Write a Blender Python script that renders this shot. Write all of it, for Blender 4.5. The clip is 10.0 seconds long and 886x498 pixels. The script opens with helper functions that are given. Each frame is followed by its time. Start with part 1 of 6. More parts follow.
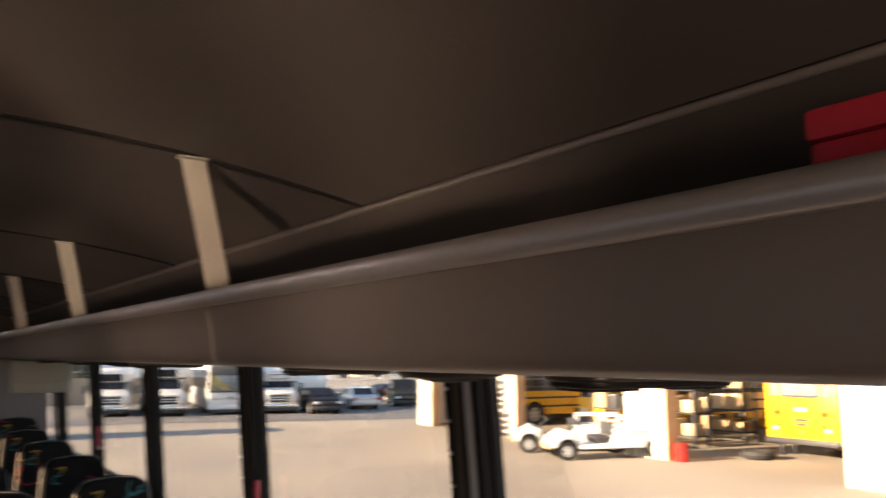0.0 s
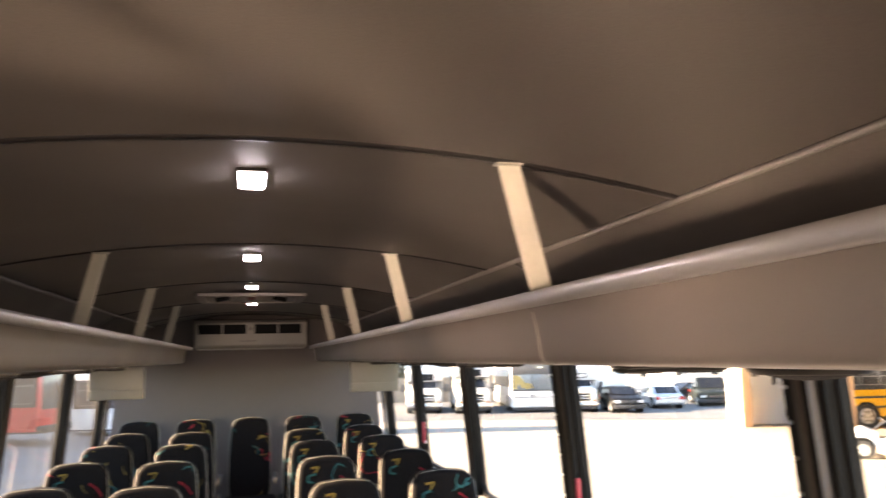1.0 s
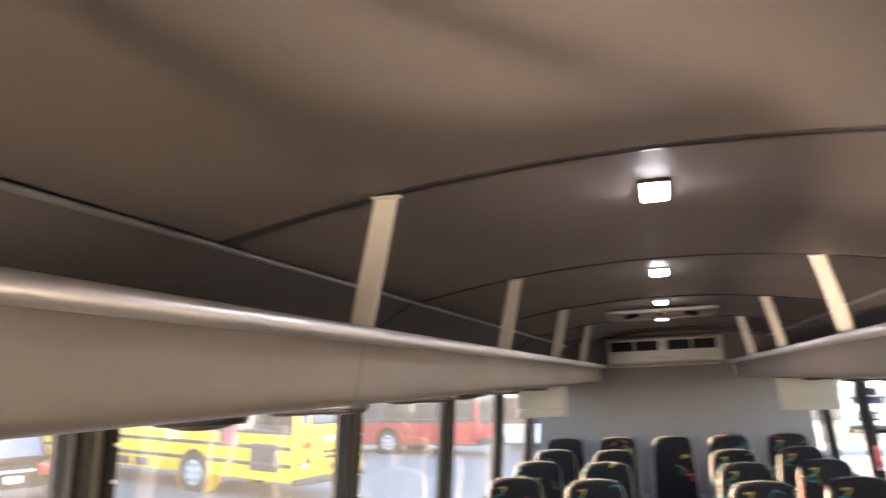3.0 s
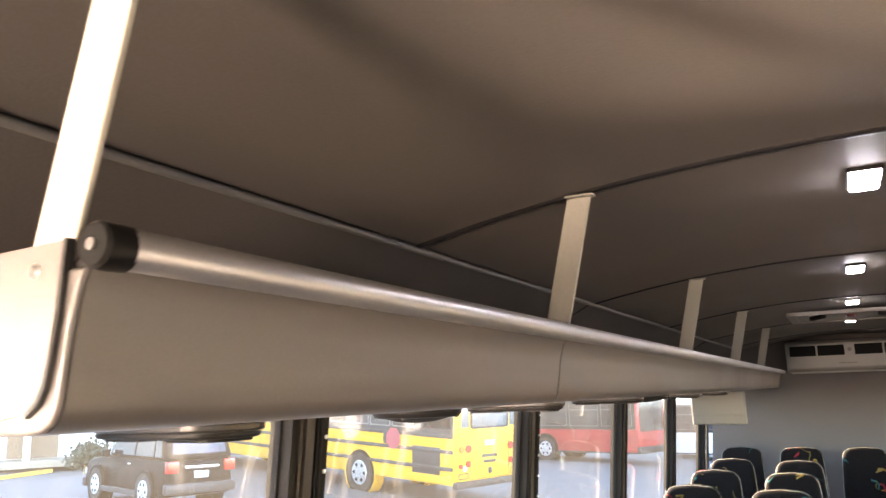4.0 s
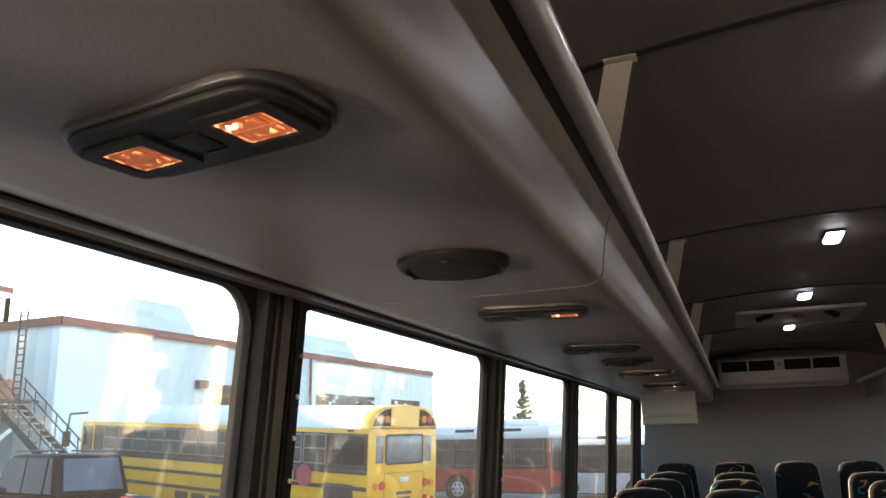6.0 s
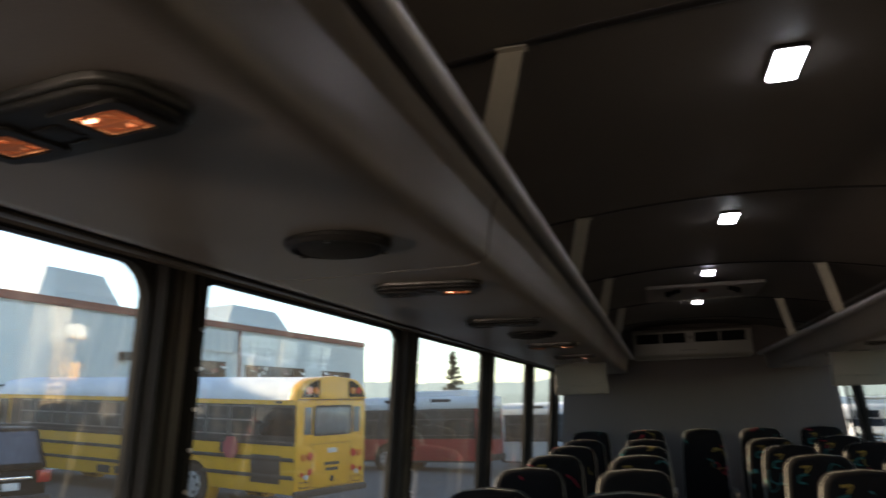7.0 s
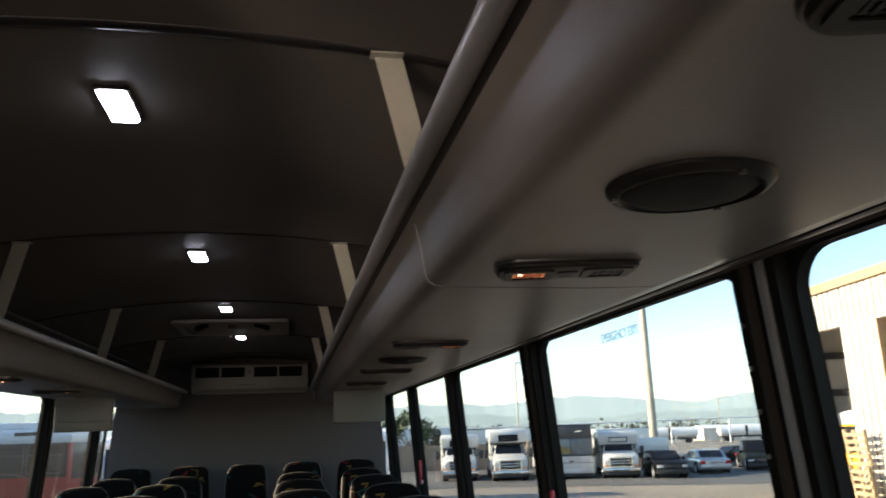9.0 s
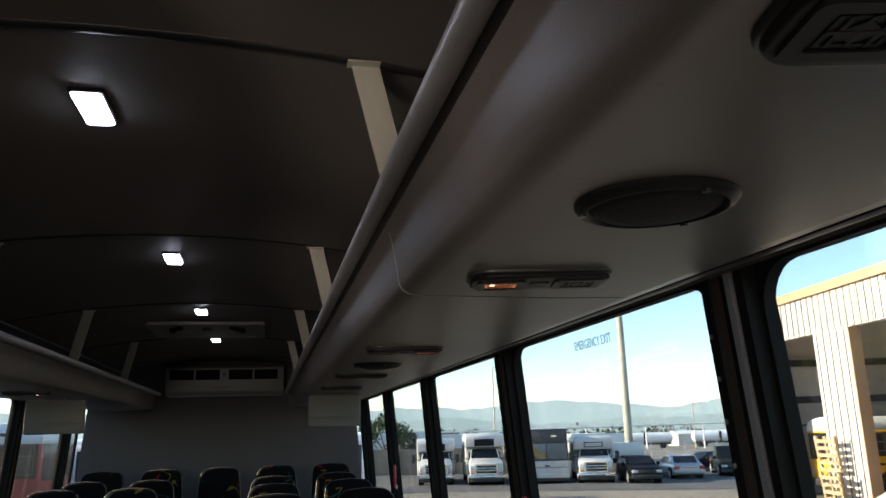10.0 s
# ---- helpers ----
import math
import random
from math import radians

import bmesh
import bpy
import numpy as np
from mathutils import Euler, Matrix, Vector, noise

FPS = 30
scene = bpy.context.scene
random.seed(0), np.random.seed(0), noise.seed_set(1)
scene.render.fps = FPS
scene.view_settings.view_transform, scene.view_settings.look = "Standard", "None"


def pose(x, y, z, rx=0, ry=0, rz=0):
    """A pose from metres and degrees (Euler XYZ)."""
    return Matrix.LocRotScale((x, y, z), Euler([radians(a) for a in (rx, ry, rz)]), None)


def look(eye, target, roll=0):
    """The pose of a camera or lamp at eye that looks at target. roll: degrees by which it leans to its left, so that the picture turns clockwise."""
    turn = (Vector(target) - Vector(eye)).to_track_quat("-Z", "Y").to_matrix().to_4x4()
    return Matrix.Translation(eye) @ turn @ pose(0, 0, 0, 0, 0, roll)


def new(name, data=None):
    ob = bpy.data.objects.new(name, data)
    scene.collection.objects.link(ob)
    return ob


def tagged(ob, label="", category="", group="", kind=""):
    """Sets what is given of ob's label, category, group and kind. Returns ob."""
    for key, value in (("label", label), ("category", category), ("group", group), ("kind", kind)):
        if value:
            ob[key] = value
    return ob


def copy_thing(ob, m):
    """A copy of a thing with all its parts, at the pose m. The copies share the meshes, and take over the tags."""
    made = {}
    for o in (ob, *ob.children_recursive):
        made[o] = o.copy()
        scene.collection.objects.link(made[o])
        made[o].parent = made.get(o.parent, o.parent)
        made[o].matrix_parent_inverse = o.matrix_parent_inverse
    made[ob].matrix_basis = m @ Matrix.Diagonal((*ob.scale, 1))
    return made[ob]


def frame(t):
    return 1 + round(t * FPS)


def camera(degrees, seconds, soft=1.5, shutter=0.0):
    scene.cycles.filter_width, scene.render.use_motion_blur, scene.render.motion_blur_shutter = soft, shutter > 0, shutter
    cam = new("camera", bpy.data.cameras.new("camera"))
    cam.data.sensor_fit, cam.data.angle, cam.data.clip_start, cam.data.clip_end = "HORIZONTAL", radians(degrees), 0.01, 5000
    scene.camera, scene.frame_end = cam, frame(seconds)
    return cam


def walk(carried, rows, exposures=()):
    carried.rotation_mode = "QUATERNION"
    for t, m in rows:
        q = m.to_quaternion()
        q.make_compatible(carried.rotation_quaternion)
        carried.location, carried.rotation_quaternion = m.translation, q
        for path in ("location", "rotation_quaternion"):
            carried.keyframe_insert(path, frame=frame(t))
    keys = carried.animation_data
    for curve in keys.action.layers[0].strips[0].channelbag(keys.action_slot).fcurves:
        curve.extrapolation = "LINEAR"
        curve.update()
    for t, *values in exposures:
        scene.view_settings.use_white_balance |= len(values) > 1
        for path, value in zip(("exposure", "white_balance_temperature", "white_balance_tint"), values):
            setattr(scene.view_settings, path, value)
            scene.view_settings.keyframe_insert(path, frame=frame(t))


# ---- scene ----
cam = camera(59.6, 10.0, soft=1.5, shutter=0.5)
PATH = [
    (0, (0.052, 0.364, 1.605), (1.196, 1.982, 1.87), -0.3),
    (0.5, (0.044, 0.37, 1.602), (0.821, 2.193, 1.87), -1.0),
    (1, (0.008, 0.402, 1.605), (0.484, 2.325, 1.877), -1.3),
    (1.5, (-0.049, 0.462, 1.609), (0.233, 2.422, 1.886), -1.3),
    (2, (-0.062, 0.489, 1.615), (0.119, 2.46, 1.903), -1.6),
    (2.5, (-0.03, 0.491, 1.621), (-0.17, 2.462, 1.929), -1.2),
    (3, (-0.009, 0.475, 1.617), (-0.533, 2.374, 1.961), -2.4),
    (3.2, (-0.01, 0.461, 1.613), (-0.691, 2.307, 1.971), -2.4),
    (4.3, (-0.142, 0.42, 1.592), (-1.031, 2.173, 1.964), -1.7),
    (4.5, (-0.196, 0.448, 1.566), (-1.031, 2.228, 1.935), -1.5),
    (4.7, (-0.249, 0.503, 1.524), (-1.021, 2.307, 1.912), -1.8),
    (4.8, (-0.276, 0.535, 1.498), (-1.013, 2.349, 1.907), -2.2),
    (5, (-0.314, 0.592, 1.455), (-1.0, 2.412, 1.923), -3.3),
    (5.2, (-0.33, 0.588, 1.418), (-0.974, 2.405, 1.949), -3.1),
    (6.3, (-0.376, 0.624, 1.361), (-1.052, 2.452, 1.817), -1.2),
    (6.5, (-0.374, 0.619, 1.359), (-1.037, 2.452, 1.809), -1.3),
    (7, (-0.29, 0.582, 1.361), (-0.801, 2.474, 1.76), -1.8),
    (7.5, (-0.13, 0.574, 1.372), (-0.331, 2.533, 1.722), -3.3),
    (8, (0.094, 0.603, 1.38), (0.118, 2.576, 1.705), -3.2),
    (8.5, (0.26, 0.607, 1.369), (0.505, 2.558, 1.735), -3.7),
    (9, (0.34, 0.63, 1.367), (0.723, 2.542, 1.812), -2.1),
    (9.5, (0.354, 0.612, 1.363), (0.803, 2.505, 1.828), -2.2),
    (10, (0.346, 0.618, 1.373), (0.782, 2.516, 1.825), -1.7),
]
EXPOSURES = [(0.0, 2.83, 8200, 25), (0.5, 3.58, 8100, 24), (1.0, 4.45, 8100, 22), (1.5, 4.76, 7900, 19), (2.0, 4.90, 7700, 19), (3.2, 5.26, 7300, 19), (4.5, 4.84, 7500, 18), (5.2, 4.24, 7200, 15), (6.3, 3.05, 7200, 12), (7.0, 2.19, 7200, 12), (7.5, 2.36, 7000, 12), (8.0, 2.86, 7000, 12), (8.5, 2.62, 6900, 11), (9.2, 2.17, 6600, 10), (10.0, 2.02, 6300, 9)]
walk(cam, [(t, look(eye, target, roll)) for t, eye, target, roll in PATH], EXPOSURES)

# ---- light ----
SUN_AZ, SUN_EL = 284.0, 17.0
world = bpy.data.worlds.new("sky")
scene.world = world
world.use_nodes = True
wn = world.node_tree.nodes
sky = wn.new("ShaderNodeTexSky")
sky.sky_type = "NISHITA"
sky.sun_disc = False
sky.sun_elevation = radians(SUN_EL)
sky.sun_rotation = radians(SUN_AZ)
sky.air_density, sky.dust_density, sky.ozone_density = 0.9, 0.12, 1.7
wn["Background"].inputs["Strength"].default_value = 0.096
world.node_tree.links.new(sky.outputs[0], wn["Background"].inputs[0])

sun_data = bpy.data.lights.new("sun", "SUN")
sun_data.energy, sun_data.angle, sun_data.color = 3.7, radians(0.6), (1.0, 0.86, 0.66)
sun = new("sun", sun_data)
sun_way = Vector((math.sin(radians(SUN_AZ)) * math.cos(radians(SUN_EL)), math.cos(radians(SUN_AZ)) * math.cos(radians(SUN_EL)), math.sin(radians(SUN_EL))))
sun.matrix_world = look(sun_way * 100, (0, 0, 0))

# added unseen lamp on the lot ahead; reflected sunlight low through driver's side window
glint_data = bpy.data.lights.new("reflected_sun_lamp", "AREA")
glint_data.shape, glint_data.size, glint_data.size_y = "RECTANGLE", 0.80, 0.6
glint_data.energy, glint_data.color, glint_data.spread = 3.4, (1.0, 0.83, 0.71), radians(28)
glint = new("reflected_sun_lamp", glint_data)
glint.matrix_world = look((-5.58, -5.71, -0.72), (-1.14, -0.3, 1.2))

# area lamp added at the driver's half of the windscreen opening, standing in for daylight
screen_data = bpy.data.lights.new("windscreen_fill", "AREA")
screen_data.shape, screen_data.size, screen_data.size_y = "RECTANGLE", 0.52, 0.60
screen_data.energy, screen_data.color = 6.6, (1.0, 0.83, 0.71)
screen = new("windscreen_fill", screen_data)
screen.matrix_world = look((-0.88, -1.84, 1.22), (-0.35, 0.4, 2.05))

# ---- materials ----
def material(name, color, rough=0.6, metal=0.0, grain=0.0, scale=40.0, stain=0.0, stain_scale=2.0, bump=0.0, spec=0.5, coat=0.0):
    """A surface with fine grain and large soft stains in object space."""
    m = bpy.data.materials.new(name)
    m.use_nodes = True
    nt = m.node_tree
    b = nt.nodes["Principled BSDF"]
    b.inputs["Roughness"].default_value = rough
    b.inputs["Metallic"].default_value = metal
    b.inputs["Specular IOR Level"].default_value = spec
    b.inputs["Coat Weight"].default_value = coat
    b.inputs["Base Color"].default_value = (*color, 1)
    if not (grain or stain or bump):
        return m
    tc = nt.nodes.new("ShaderNodeTexCoord")
    n1 = nt.nodes.new("ShaderNodeTexNoise")
    n1.inputs["Scale"].default_value, n1.inputs["Detail"].default_value = scale, 4
    n2 = nt.nodes.new("ShaderNodeTexNoise")
    n2.inputs["Scale"].default_value, n2.inputs["Detail"].default_value = stain_scale, 5
    nt.links.new(tc.outputs["Object"], n1.inputs["Vector"])
    nt.links.new(tc.outputs["Object"], n2.inputs["Vector"])
    def ranged(out, amount):
        r = nt.nodes.new("ShaderNodeMapRange")
        r.inputs["From Min"].default_value, r.inputs["From Max"].default_value = 0.3, 0.7
        r.inputs["To Min"].default_value, r.inputs["To Max"].default_value = 1 - amount, 1 + amount
        nt.links.new(out, r.inputs["Value"])
        return r.outputs[0]
    mul = nt.nodes.new("ShaderNodeMath")
    mul.operation = "MULTIPLY"
    nt.links.new(ranged(n1.outputs["Fac"], grain), mul.inputs[0])
    nt.links.new(ranged(n2.outputs["Fac"], stain), mul.inputs[1])
    mix = nt.nodes.new("ShaderNodeVectorMath")
    mix.operation = "SCALE"
    mix.inputs[0].default_value = color
    nt.links.new(mul.outputs[0], mix.inputs["Scale"])
    nt.links.new(mix.outputs[0], b.inputs["Base Color"])
    rr = nt.nodes.new("ShaderNodeMath")
    rr.operation = "MULTIPLY"
    rr.inputs[1].default_value = rough
    nt.links.new(ranged(n2.outputs["Fac"], min(0.25, stain + 0.05)), rr.inputs[0])
    nt.links.new(rr.outputs[0], b.inputs["Roughness"])
    if bump:
        bp = nt.nodes.new("ShaderNodeBump")
        bp.inputs["Strength"].default_value, bp.inputs["Distance"].default_value = bump, 0.002
        nt.links.new(n1.outputs["Fac"], bp.inputs["Height"])
        nt.links.new(bp.outputs[0], b.inputs["Normal"])
    return m


def glowing(name, color, strength):
    m = bpy.data.materials.new(name)
    m.use_nodes = True
    b = m.node_tree.nodes["Principled BSDF"]
    b.inputs["Base Color"].default_value = (*color, 1)
    b.inputs["Emission Color"].default_value = (*color, 1)
    b.inputs["Emission Strength"].default_value = strength
    return m


def pane_glass(name, tint, gloss=0.05):
    """Thin sheet glass: lets light through straight, mirrors a little, more at a slant."""
    m = bpy.data.materials.new(name)
    m.use_nodes = True
    nt = m.node_tree
    nt.nodes.remove(nt.nodes["Principled BSDF"])
    out = nt.nodes["Material Output"]
    tr = nt.nodes.new("ShaderNodeBsdfTransparent")
    tr.inputs[0].default_value = (*tint, 1)
    gl = nt.nodes.new("ShaderNodeBsdfGlossy")
    gl.inputs["Roughness"].default_value = 0.03
    fr = nt.nodes.new("ShaderNodeFresnel")
    fr.inputs["IOR"].default_value = 1.35
    mul = nt.nodes.new("ShaderNodeMath")
    mul.operation = "MULTIPLY"
    mul.inputs[1].default_value = gloss * 6
    nt.links.new(fr.outputs[0], mul.inputs[0])
    mx = nt.nodes.new("ShaderNodeMixShader")
    nt.links.new(mul.outputs[0], mx.inputs[0])
    nt.links.new(tr.outputs[0], mx.inputs[1])
    nt.links.new(gl.outputs[0], mx.inputs[2])
    nt.links.new(mx.outputs[0], out.inputs["Surface"])
    return m


def dusty_glass(name, tint, dirt):
    """Pane glass with a film of dust and wipe streaks that scatters sunlight."""
    m = pane_glass(name, tint, 0.05)
    nt = m.node_tree
    out = nt.nodes["Material Output"]
    clear = out.inputs["Surface"].links[0].from_socket
    tl = nt.nodes.new("ShaderNodeBsdfTranslucent")
    tl.inputs[0].default_value = (0.95, 0.91, 0.84, 1)
    tc = nt.nodes.new("ShaderNodeTexCoord")
    mp = nt.nodes.new("ShaderNodeMapping")
    mp.inputs["Scale"].default_value = (1.0, 9.0, 1.3)
    n1 = nt.nodes.new("ShaderNodeTexNoise")
    n1.inputs["Scale"].default_value, n1.inputs["Detail"].default_value = 1.6, 5
    n2 = nt.nodes.new("ShaderNodeTexNoise")
    n2.inputs["Scale"].default_value, n2.inputs["Detail"].default_value = 2.2, 3
    nt.links.new(tc.outputs["Object"], mp.inputs["Vector"])
    nt.links.new(mp.outputs[0], n1.inputs["Vector"])
    nt.links.new(tc.outputs["Object"], n2.inputs["Vector"])
    st = nt.nodes.new("ShaderNodeMapRange")
    st.inputs["From Min"].default_value, st.inputs["From Max"].default_value = 0.60, 0.72
    st.inputs["To Min"].default_value, st.inputs["To Max"].default_value = dirt, dirt * 2.6
    nt.links.new(n1.outputs["Fac"], st.inputs["Value"])
    mu = nt.nodes.new("ShaderNodeMath")
    mu.operation = "MULTIPLY"
    nt.links.new(st.outputs[0], mu.inputs[0])
    nt.links.new(n2.outputs["Fac"], mu.inputs[1])
    mx = nt.nodes.new("ShaderNodeMixShader")
    nt.links.new(mu.outputs[0], mx.inputs[0])
    nt.links.new(clear, mx.inputs[1])
    nt.links.new(tl.outputs[0], mx.inputs[2])
    nt.links.new(mx.outputs[0], out.inputs["Surface"])
    return m


def seat_cloth():
    """Black moquette with sparse teal, yellow and red scrawls."""
    m = material("seat_cloth", (0.0060, 0.0051, 0.0053), 0.9, grain=0.35, scale=260, stain=0.2, bump=0.4)
    nt = m.node_tree
    b = nt.nodes["Principled BSDF"]
    b.inputs["Sheen Weight"].default_value = 0.0
    b.inputs["Specular IOR Level"].default_value = 0.06
    base = b.inputs["Base Color"].links[0].from_socket
    tc = nt.nodes.new("ShaderNodeTexCoord")
    info = nt.nodes.new("ShaderNodeObjectInfo")
    off = nt.nodes.new("ShaderNodeVectorMath")
    off.operation = "MULTIPLY_ADD"
    nt.links.new(info.outputs["Random"], off.inputs[0])
    off.inputs[1].default_value = (7.0, 3.0, 11.0)
    nt.links.new(tc.outputs["Object"], off.inputs[2])
    last = base
    for k, (colour, scale, width) in enumerate((((0.015, 0.074, 0.077), 9.0, 0.022), ((0.14, 0.10, 0.03), 8.0, 0.017), ((0.15, 0.012, 0.018), 7.0, 0.022))):
        mv = nt.nodes.new("ShaderNodeVectorMath")
        mv.operation = "ADD"
        mv.inputs[1].default_value = (3.1 * k, 5.7 * k, 1.3 * k)
        nt.links.new(off.outputs[0], mv.inputs[0])
        a = nt.nodes.new("ShaderNodeTexNoise")
        a.inputs["Scale"].default_value, a.inputs["Detail"].default_value = scale, 1
        nt.links.new(mv.outputs[0], a.inputs["Vector"])
        c = nt.nodes.new("ShaderNodeTexNoise")
        c.inputs["Scale"].default_value, c.inputs["Detail"].default_value = 4.5, 0
        mv2 = nt.nodes.new("ShaderNodeVectorMath")
        mv2.operation = "ADD"
        mv2.inputs[1].default_value = (9.0, 2.0 + k, 4.0 * k)
        nt.links.new(mv.outputs[0], mv2.inputs[0])
        nt.links.new(mv2.outputs[0], c.inputs["Vector"])
        cmp1 = nt.nodes.new("ShaderNodeMath")
        cmp1.operation = "COMPARE"
        cmp1.inputs[1].default_value, cmp1.inputs[2].default_value = 0.5, width * 0.55
        nt.links.new(a.outputs["Fac"], cmp1.inputs[0])
        gt = nt.nodes.new("ShaderNodeMath")
        gt.operation = "GREATER_THAN"
        gt.inputs[1].default_value = 0.69
        nt.links.new(c.outputs["Fac"], gt.inputs[0])
        both = nt.nodes.new("ShaderNodeMath")
        both.operation = "MULTIPLY"
        nt.links.new(cmp1.outputs[0], both.inputs[0])
        nt.links.new(gt.outputs[0], both.inputs[1])
        mx = nt.nodes.new("ShaderNodeMix")
        mx.data_type = "RGBA"
        nt.links.new(both.outputs[0], mx.inputs["Factor"])
        nt.links.new(last, mx.inputs["A"])
        mx.inputs["B"].default_value = (*colour, 1)
        last = mx.outputs["Result"]
    nt.links.new(last, b.inputs["Base Color"])
    return m


HEADLINER = material("headliner_vinyl", (0.083, 0.072, 0.0625), 0.62, grain=0.06, scale=180, stain=0.10, stain_scale=1.1, bump=0.15)
COVE = material("cove_vinyl", (0.084, 0.073, 0.064), 0.65, grain=0.08, scale=180, stain=0.1, bump=0.15)
RACK = material("rack_plastic", (0.083, 0.073, 0.0655), 0.38, grain=0.04, scale=300, stain=0.07, stain_scale=1.6, bump=0.12)
RACK_END = material("rack_end_panel", (0.138, 0.110, 0.100), 0.5, grain=0.03, scale=300, stain=0.05, bump=0.1)
RAIL = material("brushed_aluminium", (0.42, 0.41, 0.405), 0.38, 0.8, grain=0.05, scale=400, stain=0.06, stain_scale=3)
STRAP = material("cream_paint", (0.34, 0.318, 0.262), 0.45, grain=0.03, scale=120, stain=0.06)
BLACK = material("black_trim", (0.018, 0.017, 0.016), 0.35, grain=0.15, scale=200, stain=0.2)
RIB = material("black_gloss_trim", (0.016, 0.0145, 0.014), 0.32, grain=0.1, scale=200, stain=0.15)
COVE_TRIM = material("grey_cove_trim", (0.14, 0.13, 0.12), 0.45, grain=0.05, scale=200)
PILLAR = material("pillar_anodised", (0.009, 0.0085, 0.008), 0.62, 0.0, spec=0.1, grain=0.15, scale=150, stain=0.25, stain_scale=6)
PILLAR_TAUPE = material("pillar_taupe", (0.034, 0.029, 0.0245), 0.42, 0.0, spec=0.3, grain=0.1, scale=150, stain=0.2, stain_scale=6)
STRIP_SILVER = material("anodised_silver_strip", (0.30, 0.31, 0.32), 0.45, 0.3, grain=0.06, scale=200, stain=0.1, stain_scale=5)
STEEL = material("steel", (0.6, 0.59, 0.57), 0.3, 1.0, grain=0.05, scale=300, stain=0.1)
WALL_GREY = material("rear_wall_carpet", (0.093, 0.081, 0.076), 0.95, grain=0.12, scale=420, stain=0.06, bump=0.5)
SIDEWALL = material("sidewall_laminate", (0.14, 0.13, 0.125), 0.6, grain=0.05, scale=200, stain=0.08, bump=0.1)
FLOOR = material("rubber_floor", (0.06, 0.058, 0.055), 0.7, grain=0.2, scale=90, stain=0.25, bump=0.2)
AC_WHITE = material("ac_plastic", (0.26, 0.247, 0.22), 0.45, grain=0.03, scale=200, stain=0.06)
# black for dark plastic, and for the shade painted into wheel arches
DARK_HOLE = material("dark_plastic_and_hollow", (0.008, 0.008, 0.008), 0.7, grain=0.1, scale=100, spec=0.1)
SCREEN_CREAM = material("cream_panel", (0.115, 0.111, 0.094), 0.5, grain=0.03, scale=150, stain=0.06)
HATCH = material("hatch_plastic", (0.17, 0.155, 0.14), 0.5, grain=0.04, scale=180, stain=0.08)
LAMP_BODY = material("lamp_black_plastic", (0.008, 0.0075, 0.007), 0.40, grain=0.1, scale=200, stain=0.15, spec=0.10)
LAMP_CHROME = material("lamp_satin_chrome", (0.022, 0.021, 0.019), 0.30, 0.4, grain=0.05, scale=200, stain=0.1, spec=0.4)
GRILLE = material("speaker_mesh", (0.007, 0.007, 0.007), 0.7, 0.0, spec=0.15, grain=0.5, scale=700, bump=0.8)
LED = glowing("led_lens", (0.80, 0.85, 1.0), 6.2)
AMBER = glowing("amber_bulb", (1.0, 0.55, 0.35), 1.2)
def amber_lens(name):
    """Pressed amber lens: the bulb's uneven light is painted as a glowing cell pattern."""
    m = glowing(name, (0.95, 0.36, 0.15), 0.1)
    nt = m.node_tree
    tc = nt.nodes.new("ShaderNodeTexCoord")
    vo = nt.nodes.new("ShaderNodeTexVoronoi")
    vo.inputs["Scale"].default_value = 150
    nt.links.new(tc.outputs["Object"], vo.inputs["Vector"])
    sep = nt.nodes.new("ShaderNodeSeparateColor")
    nt.links.new(vo.outputs["Color"], sep.inputs[0])
    r = nt.nodes.new("ShaderNodeMapRange")
    r.inputs["From Min"].default_value, r.inputs["From Max"].default_value = 0.25, 0.95
    r.inputs["To Min"].default_value, r.inputs["To Max"].default_value = 0.012, 0.26
    nt.links.new(sep.outputs[0], r.inputs["Value"])
    nt.links.new(r.outputs[0], nt.nodes["Principled BSDF"].inputs["Emission Strength"])
    return m


AMBER_LENS = amber_lens("amber_lens")
# lens boss and bars glow faintly, bulb light put into the material
AMBER_DIM = glowing("amber_boss", (0.5, 0.14, 0.05), 0.022)
RED = material("red_plastic", (0.42, 0.022, 0.040), 0.45, grain=0.05, scale=150, stain=0.1)
KNOB_RED = material("dull_red_plastic", (0.07, 0.018, 0.018), 0.5, grain=0.05, scale=150, stain=0.1)
CLOTH = seat_cloth()
MARK_TEAL = material("teal_yarn", (0.010, 0.060, 0.060), 0.9, grain=0.35, scale=260, spec=0.1)
MARK_YELLOW = material("yellow_yarn", (0.125, 0.082, 0.02), 0.9, grain=0.35, scale=260, spec=0.1)
MARK_RED = material("red_yarn", (0.13, 0.010, 0.015), 0.9, grain=0.35, scale=260, spec=0.1)
PIPING = material("seat_piping", (0.26, 0.245, 0.20), 0.8, grain=0.15, scale=200)
WINDOW_GLASS = dusty_glass("window_glass", (0.95, 0.97, 0.96), 0.0004)
WINDOW_DUSTY = dusty_glass("dusty_window_glass", (0.95, 0.97, 0.96), 0.008)


# ---- mesh helpers ----
def bm_box(x0, x1, y0, y1, z0, z1, bevel=0.0, seg=2):
    bm = bmesh.new()
    bmesh.ops.create_cube(bm, size=1)
    for v in bm.verts:
        v.co = Vector(((x0 + x1) / 2 + v.co.x * (x1 - x0), (y0 + y1) / 2 + v.co.y * (y1 - y0), (z0 + z1) / 2 + v.co.z * (z1 - z0)))
    if bevel:
        bmesh.ops.bevel(bm, geom=bm.edges[:], offset=bevel, segments=seg, affect="EDGES", profile=0.5)
    return bm


